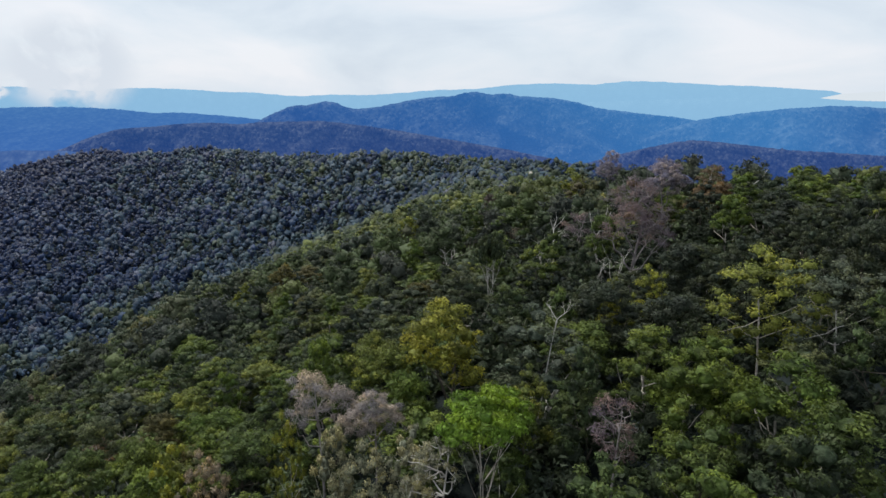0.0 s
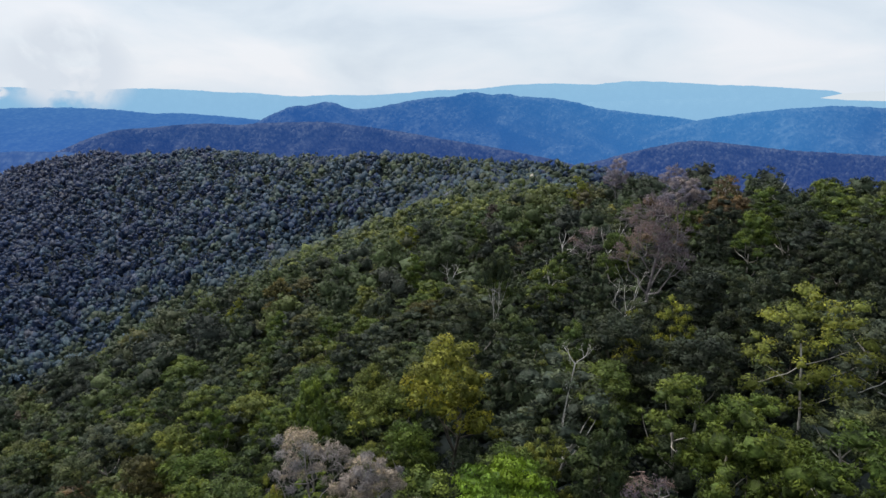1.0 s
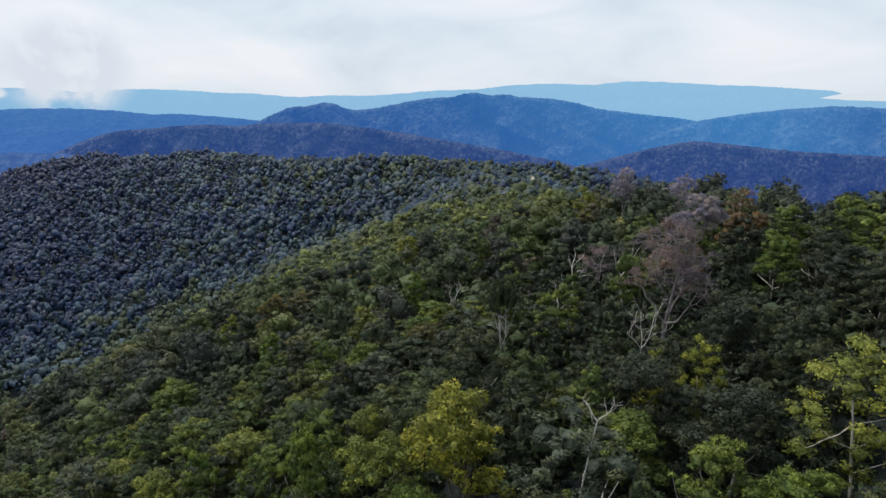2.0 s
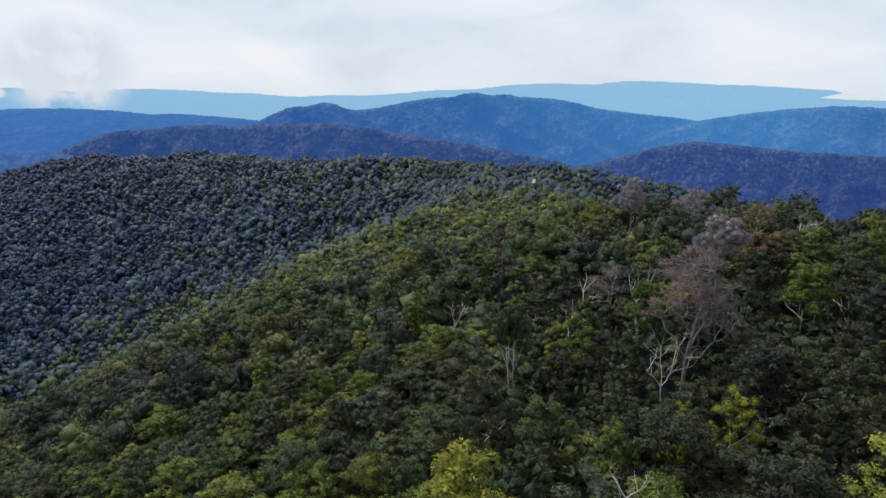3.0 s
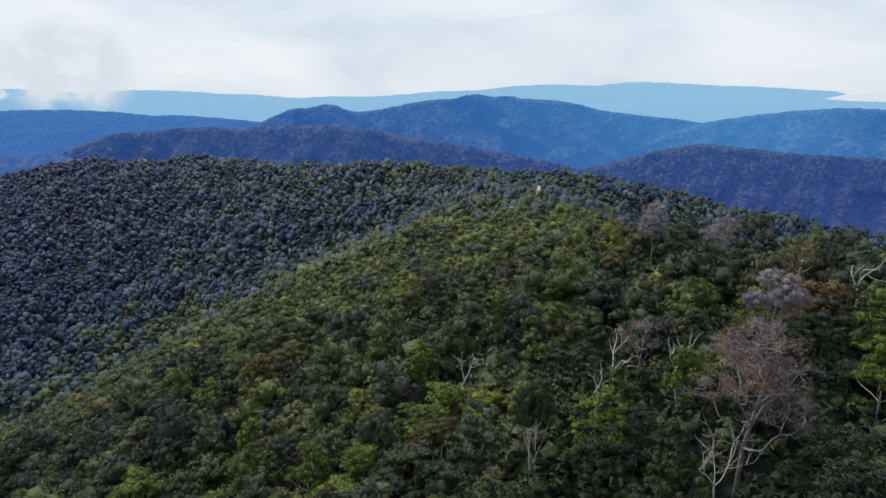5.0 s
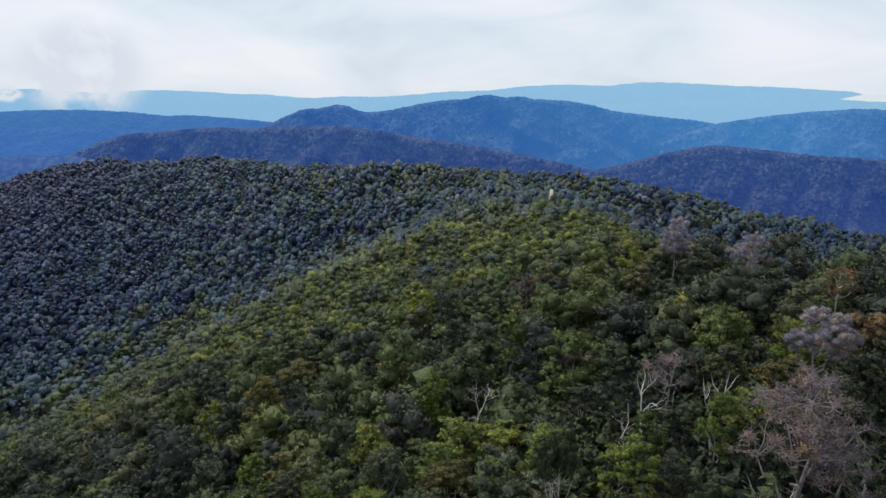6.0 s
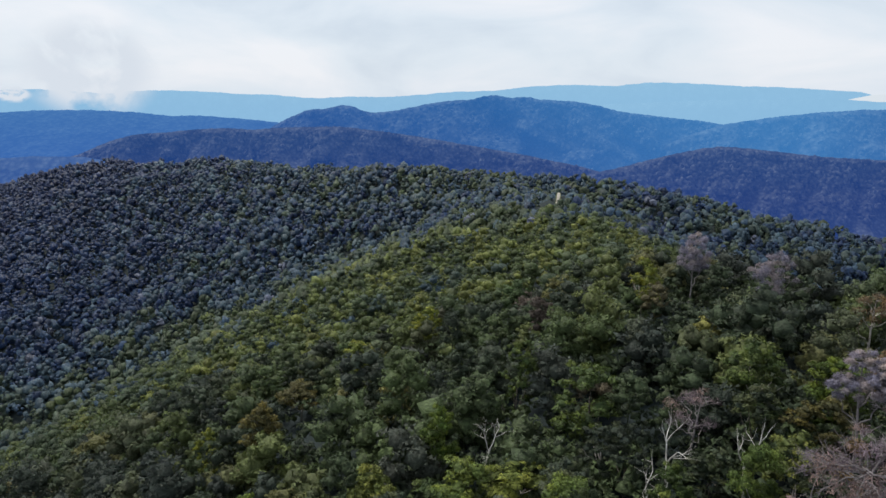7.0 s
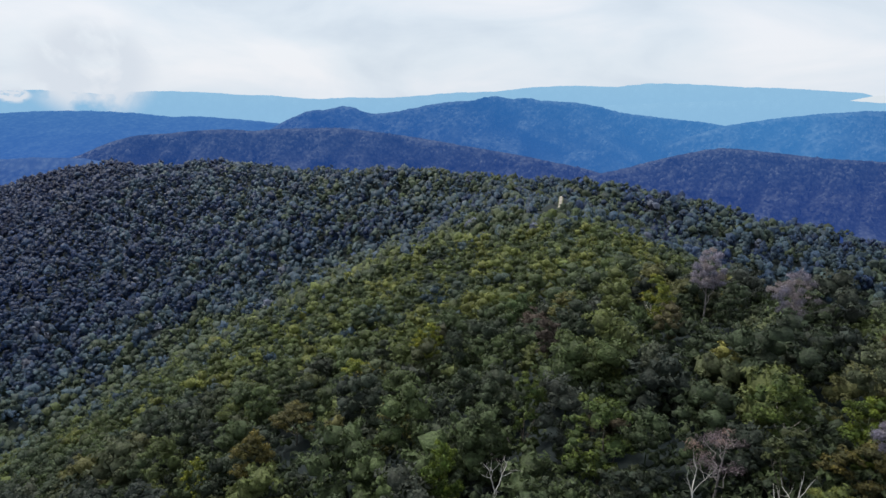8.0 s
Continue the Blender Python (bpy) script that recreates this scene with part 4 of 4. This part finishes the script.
# ---- the near forest ----
def near_forest():
    rng = np.random.default_rng(41)
    names = [(leaf_green, "broadleaf tree with a dense dark green crown"), (leaf_olive, "broadleaf tree with an olive crown"),
             (leaf_bright, "broadleaf tree with a fresh green crown"), (leaf_grey, "broadleaf tree with a dull grey-green crown"),
             (leaf_rust, "broadleaf tree with a rusty brown crown")]
    spots = []
    for y in (*np.arange(35, 90, 5.8), *np.arange(91, 140, 7.2)):
        half = 0.74 * (y - 11) + 4
        for x in np.arange(-half, half, 5.9 if y < 90 else 7.4):
            px, py = x + rng.uniform(-2.2, 2.2), y + rng.uniform(-2.2, 2.2)
            if all((px - a) ** 2 + (py - b) ** 2 > (r + 1.9) ** 2 for a, b, r in placed):
                if py > 47 or px > 8:
                    spots.append((px, py))
    spots.sort(key=lambda s: s[1])
    for px, py in spots[:300]:
        k = rng.choice(5, p=(0.68, 0.04, 0.20, 0.07, 0.01))
        leaf, label = names[k]
        wide = rng.uniform(4.8, 8.2) if py < 90 else rng.uniform(6.2, 9.8)
        top = float(canopy(px, py)) + (rng.uniform(-4.2, 1.2) if py < 90 else rng.uniform(-5.5, 2.0))
        if any(abs(px - a - 0.25 * (py - b)) < 4.2 and -9 < py - b < -1 for a, b in shown):
            top -= 2.6
        if py > 88 and k == 0 and rng.uniform() < 0.2:
            leaf, label = leaf_dark, "broadleaf tree with a very dark green crown"
        if 20 < px < 60 and 70 < py < 104 and rng.uniform() < 0.85 or 18 < px < 42 and 104 <= py < 128 and rng.uniform() < 0.6:
            leaf, label = leaf_dark, "broadleaf tree with a very dark green crown"
        if 2 < px < 44 and 104 < py < 150 and k in (0, 3) and rng.uniform() < 0.5:
            leaf, label = leaf_dark, "broadleaf tree with a very dark green crown"
        if px < -8 and k == 0 and rng.uniform() < 0.06:
            leaf, label = leaf_dark, "broadleaf tree with a very dark green crown"
        if px > 42 and py > 98 and leaf is not leaf_dark and rng.uniform() < 0.6:
            leaf, label = leaf_bright, "broadleaf tree with a fresh green crown"
        n = len(placed)
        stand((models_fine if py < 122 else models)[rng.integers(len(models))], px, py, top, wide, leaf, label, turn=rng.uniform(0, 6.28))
        del placed[n:]
    return spots[300:]


rest = near_forest()
for m in (*models, *models_fine, umbrella, clustered, slender):
    for ob in (*m.children, m):
        bpy.data.objects.remove(ob)


# ---- the forest farther off ----
def template(seed, boughs, lobes, leaves, wide, tall, length, width, trunk=True, cuts=1, heart=0.74, dome=0.3):
    """A crown for the woods farther off: domed boughs with tufts, coarser with distance."""
    rng = np.random.default_rng(seed)
    soup = Soup()
    cs, rs, bc, br = crown_boughs(rng, boughs, lobes / boughs, wide, tall)
    for c, r in zip(bc, br):
        clump(soup, rng, c, r * heart, 0.85, cuts, uneven=0.14)
    for c, r in zip(cs, rs) if leaves else ():
        sprays(soup, rng, c, r, 0.8, leaves, length, width, low=-0.2, crisp=0.9, radiate=0.4)
    soup.domed((0, 0, -0.2 * tall), dome)
    if trunk:
        tube(soup, [(0, 0, -10), (0.1, 0, -4), (0, 0.1, 0)], (0.2, 0.16, 0.1), 3)
    return soup.arrays()


def far_crown(seed, boughs, leaves):
    """A crown that is seen from afar: a few uneven domes, leaf sprays roughening the top."""
    rng = np.random.default_rng(seed)
    soup = Soup()
    wide, tall = 4.8 * rng.uniform(0.85, 1.15), 6.4 * rng.uniform(0.8, 1.4)
    _, _, bc, br = crown_boughs(rng, boughs, 3, wide, tall)
    for c, r in zip(bc, br):
        clump(soup, rng, c, r * 0.82, rng.uniform(0.8, 1.3), 1, uneven=0.32, rough_light=0.35, scale=(rng.uniform(0.8, 1.2), rng.uniform(0.8, 1.2), 1))
        sprays(soup, rng, c, r * 1.0, 0.9, leaves, 1.3, 0.7, low=-0.1, crisp=0.55, radiate=0.7)
    soup.domed((0, 0, -3.0), 0.85)
    return soup.arrays()


def scatter(name, label, mat, spots, shapes, seed, drop=(-2.5, 1.5), size=(0.8, 1.3), tall=2.6, tint=None):
    """One mesh of many trees, each a turned and scaled shape with a tint of its own."""
    rng = np.random.default_rng(seed)
    spots = np.asarray(spots)
    tops = canopy(spots[:, 0], spots[:, 1]) + rng.uniform(*drop, len(spots))
    which = rng.integers(len(shapes), size=len(spots))
    tints = rng.uniform(0, 1, len(spots)) if tint is None else tint(spots, rng)
    V, F, S, T, N, base = [], [], [], [], [], 0
    for k, (v, f, s, _, nv) in enumerate(shapes):
        idx = np.nonzero(which == k)[0]
        m = len(idx)
        if not m:
            continue
        a, g = rng.uniform(0, 6.28, m), size[0] + (size[1] - size[0]) * rng.uniform(0, 1, m) ** 1.35
        c, n = np.cos(a)[:, None] * g[:, None], np.sin(a)[:, None] * g[:, None]
        w = np.stack([c * v[:, 0] - n * v[:, 1] + spots[idx, 0, None], n * v[:, 0] + c * v[:, 1] + spots[idx, 1, None],
                      g[:, None] * v[:, 2] + tops[idx, None] - tall * g[:, None]], -1)
        V.append(w.reshape(-1, 3))
        F.append((f[None] + (np.arange(m) * len(v))[:, None]).ravel() + base)
        S.append(np.tile(s, m))
        T.append(np.repeat(tints[idx], len(v)))
        ca, sa = np.cos(a)[:, None], np.sin(a)[:, None]
        N.append(np.stack([ca * nv[:, 0] - sa * nv[:, 1], sa * nv[:, 0] + ca * nv[:, 1], np.repeat(nv[None, :, 2], m, 0)], -1).reshape(-1, 3))
        base += m * len(v)
    soup = Soup()
    soup.v, soup.f, soup.s, soup.t, soup.n = V, F, S, T, N
    return tagged(new(name, soup.mesh(name, mat)), label, "forest", kind="stuff")


def grid_spots(rng, y0, y1, step, left=-0.82, right=0.82, cam_y=10.0, grow=0.0):
    out, y = [], y0
    while y < y1:
        st = step + grow * (y - y0)
        x = np.arange(left * (y - cam_y), right * (y - cam_y), st)
        out.append(np.stack([x + rng.uniform(-0.42, 0.42, len(x)) * st, y + rng.uniform(-0.42, 0.42, len(x)) * st], -1))
        y += st * 0.95
    return np.concatenate(out)


def seen_slopes(spots, margin):
    """Leaves out what lies behind the crests, out of sight from the whole flight."""
    keep = np.zeros(len(spots), bool)
    for ex, ey, ez in ((2, 11, 22.7), (0, 42, 30.9), (-2, 66.6, 37.8)):
        top = canopy(spots[:, 0], spots[:, 1]) + margin
        clear = np.ones(len(spots), bool)
        for k in np.linspace(0.12, 0.97, 40):
            x, y = ex + (spots[:, 0] - ex) * k, ey + (spots[:, 1] - ey) * k
            clear &= canopy(x, y) < ez + (top - ez) * k + 1.0
        keep |= clear
    return spots[keep]


def valley_haze_tint(s, r):
    """Green leaves along the spur; valley sides tinted blue-grey to stand for haze."""
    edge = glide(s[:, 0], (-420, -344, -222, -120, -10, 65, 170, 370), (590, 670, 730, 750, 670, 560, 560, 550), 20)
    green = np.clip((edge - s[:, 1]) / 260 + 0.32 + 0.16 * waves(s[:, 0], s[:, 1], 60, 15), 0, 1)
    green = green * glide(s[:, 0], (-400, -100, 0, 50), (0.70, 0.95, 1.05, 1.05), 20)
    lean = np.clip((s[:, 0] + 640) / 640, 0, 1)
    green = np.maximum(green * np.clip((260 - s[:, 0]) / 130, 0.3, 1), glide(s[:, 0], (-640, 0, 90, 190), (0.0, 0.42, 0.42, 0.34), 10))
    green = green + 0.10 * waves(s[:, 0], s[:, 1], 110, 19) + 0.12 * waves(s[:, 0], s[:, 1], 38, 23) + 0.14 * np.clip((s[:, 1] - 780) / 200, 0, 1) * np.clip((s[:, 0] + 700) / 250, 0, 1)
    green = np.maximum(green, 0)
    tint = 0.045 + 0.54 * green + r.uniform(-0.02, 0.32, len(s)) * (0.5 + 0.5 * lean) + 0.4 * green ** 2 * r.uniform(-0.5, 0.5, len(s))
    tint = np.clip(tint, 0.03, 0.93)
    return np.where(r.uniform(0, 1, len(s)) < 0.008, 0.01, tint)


def clear_of_placed(spots):
    free = [all((x - a) ** 2 + (y - b) ** 2 > (r + 1.6) ** 2 for a, b, r in placed)
            and not any(abs(x - a - a / (b - 45) * (y - b)) < 4.5 and -15 < y - b < 0 for a, b in shown if b > 130) for x, y in spots]
    return spots[free]


rng = np.random.default_rng(77)
brush = np.concatenate([grid_spots(rng, 33, 140, 4.0, left=-0.78, right=0.85), grid_spots(rng, 140, 230, 6.2, left=-0.78, right=0.78)])
brush = np.concatenate([seen_slopes(brush, 2), grid_spots(rng, -12, 30, 7.0, left=-0.45, right=0.45, cam_y=-45)])
# Only the dark end of the tints: shade between crowns, put in as colour.
scatter("understory", "green understory filling the gaps between the trees, tinted dark as shade", canopy_mid, brush[brush[:, 1] >= 78],
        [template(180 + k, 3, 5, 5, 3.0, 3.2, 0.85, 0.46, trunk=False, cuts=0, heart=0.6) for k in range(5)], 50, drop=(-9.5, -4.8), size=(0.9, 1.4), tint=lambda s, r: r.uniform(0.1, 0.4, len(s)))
scatter("undergrowth", "leafy undergrowth below the nearest trees, tinted dark as shade", canopy_mid, brush[brush[:, 1] < 78],
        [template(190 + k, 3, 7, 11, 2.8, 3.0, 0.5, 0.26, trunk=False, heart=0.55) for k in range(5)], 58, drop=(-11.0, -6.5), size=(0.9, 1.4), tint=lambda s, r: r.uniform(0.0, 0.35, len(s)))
mid = clear_of_placed(seen_slopes(grid_spots(rng, 139, 235, 8.8), 4))
below = grid_spots(rng, -12, 28, 7.0, left=-0.4, right=0.4, cam_y=-45)
mid = np.concatenate([np.array(rest).reshape(-1, 2), mid, clear_of_placed(below)])
scatter("slope_forest", "dense green and olive forest canopy covering the spur", canopy_mid, mid,
        [template(200 + k, 7 + k % 5, 30, 13, 4.9, 8.4, 0.72, 0.44) for k in range(9)], 51, drop=(-6.0, 2.4), size=(0.65, 1.5), tall=6.2,
        tint=lambda s, r: r.uniform(0, 1, len(s)) ** np.where(s[:, 0] < -50, 1.9, 1.0) * np.where((s[:, 0] > -2) & (s[:, 0] < 44) & (s[:, 1] > 100) & (s[:, 1] < 144), 0.45, 1.0))
around = np.array([(x, y) for y in np.arange(-70, 150, 7.8) for x in np.arange(-150, 150, 7.8)]) + rng.uniform(-3, 3, (29 * 39, 2))
around = around[((np.abs(around[:, 0]) > 0.74 * (around[:, 1] - 11) + 8) | ((around[:, 1] < 42) & (around[:, 1] > 26) & (around[:, 0] < 4))) & ((around[:, 1] > 44) | ((around[:, 1] > 26) & (around[:, 0] < 4)) | ((around[:, 1] > 28) & (np.abs(around[:, 0]) > 0.74 * (around[:, 1] - 11) + 8)) | (np.abs(around[:, 0]) > 0.4 * (around[:, 1] + 45)))]
scatter("outer_forest", "green forest canopy round the near slope", canopy_mid, clear_of_placed(around),
        [template(230 + k, 6, 9, 4, 4.8, 7.0, 1.1, 0.6, trunk=False, heart=0.78) for k in range(5)], 56, drop=(-5.0, 0.0), size=(0.7, 1.2), tall=5.8)
back = clear_of_placed(seen_slopes(grid_spots(rng, 235, 450, 9.0, grow=0.006), 4))
scatter("spur_forest", "green forest canopy on the spur's far end, greyed by painted haze", canopy_far, back,
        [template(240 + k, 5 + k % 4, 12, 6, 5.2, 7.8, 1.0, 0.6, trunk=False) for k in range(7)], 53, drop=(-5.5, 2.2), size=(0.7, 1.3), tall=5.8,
        tint=lambda s, r: np.maximum(valley_haze_tint(s, r), np.clip(0.60 - (s[:, 1] - 235) / 420, 0, 1) + r.uniform(-0.12, 0.12, len(s))))


def off_track(spots):
    return spots[np.abs(spots[:, 0] - 75 - 25 * (spots[:, 1] - 585) / 105) + 400 * ((spots[:, 1] < 505) | (spots[:, 1] > 705)) > 7]


scatter("valley_forest", "dark forest canopy on the valley sides, tinted blue-grey as haze", canopy_far, off_track(seen_slopes(grid_spots(rng, 450, 700, 9.2, left=-0.80, right=0.72, grow=0.002), 5)),
        [far_crown(300 + k, 5 + k % 4, 7) for k in range(12)], 52, drop=(-3.4, 1.8), size=(0.65, 2.1), tall=5.6, tint=valley_haze_tint)
scatter("ridge_forest", "dark forest canopy on the far ridge, tinted blue-grey as haze", canopy_far, off_track(seen_slopes(grid_spots(rng, 700, 1340, 9.6, left=-0.80, right=0.72, grow=0.002), 5)),
        [far_crown(330 + k, 4 + k % 3, 3) for k in range(12)], 57, drop=(-3.4, 1.8), size=(0.65, 2.0), tall=5.6, tint=valley_haze_tint)


def dirt_track():
    """A short stretch of pale track with a grassy verge, lying over the ground on top of the spur."""
    k = np.linspace(0, 1, 24)
    cx, cy = 75 + 25 * k + 2 * np.sin(k * 5), 585 + 105 * k
    for name, half, lift, mat, label, cat in (("verge", 2.0, 0.6, grass_verge, "grassy clearing beside a dirt track", "clearing"),
                                              ("road", 1.2, 0.9, track_dirt, "pale dirt track over the wooded spur", "road")):
        soup = Soup()
        side = np.linspace(-1, 1, 5)
        x = cx[:, None] + side[None] * half * (1 + 0.2 * np.sin(k * 17))[:, None]
        y = np.repeat(cy[:, None], 5, 1)
        z = land(x, y) + lift
        i = (np.arange(23)[:, None] * 5 + np.arange(4)[None]).ravel()
        soup.add(np.stack([x, y, z], -1).reshape(-1, 3), np.stack([i, i + 1, i + 6, i + 5], -1))
        tagged(new(name, soup.mesh(name, mat)), label, cat, kind="structure")


dirt_track()
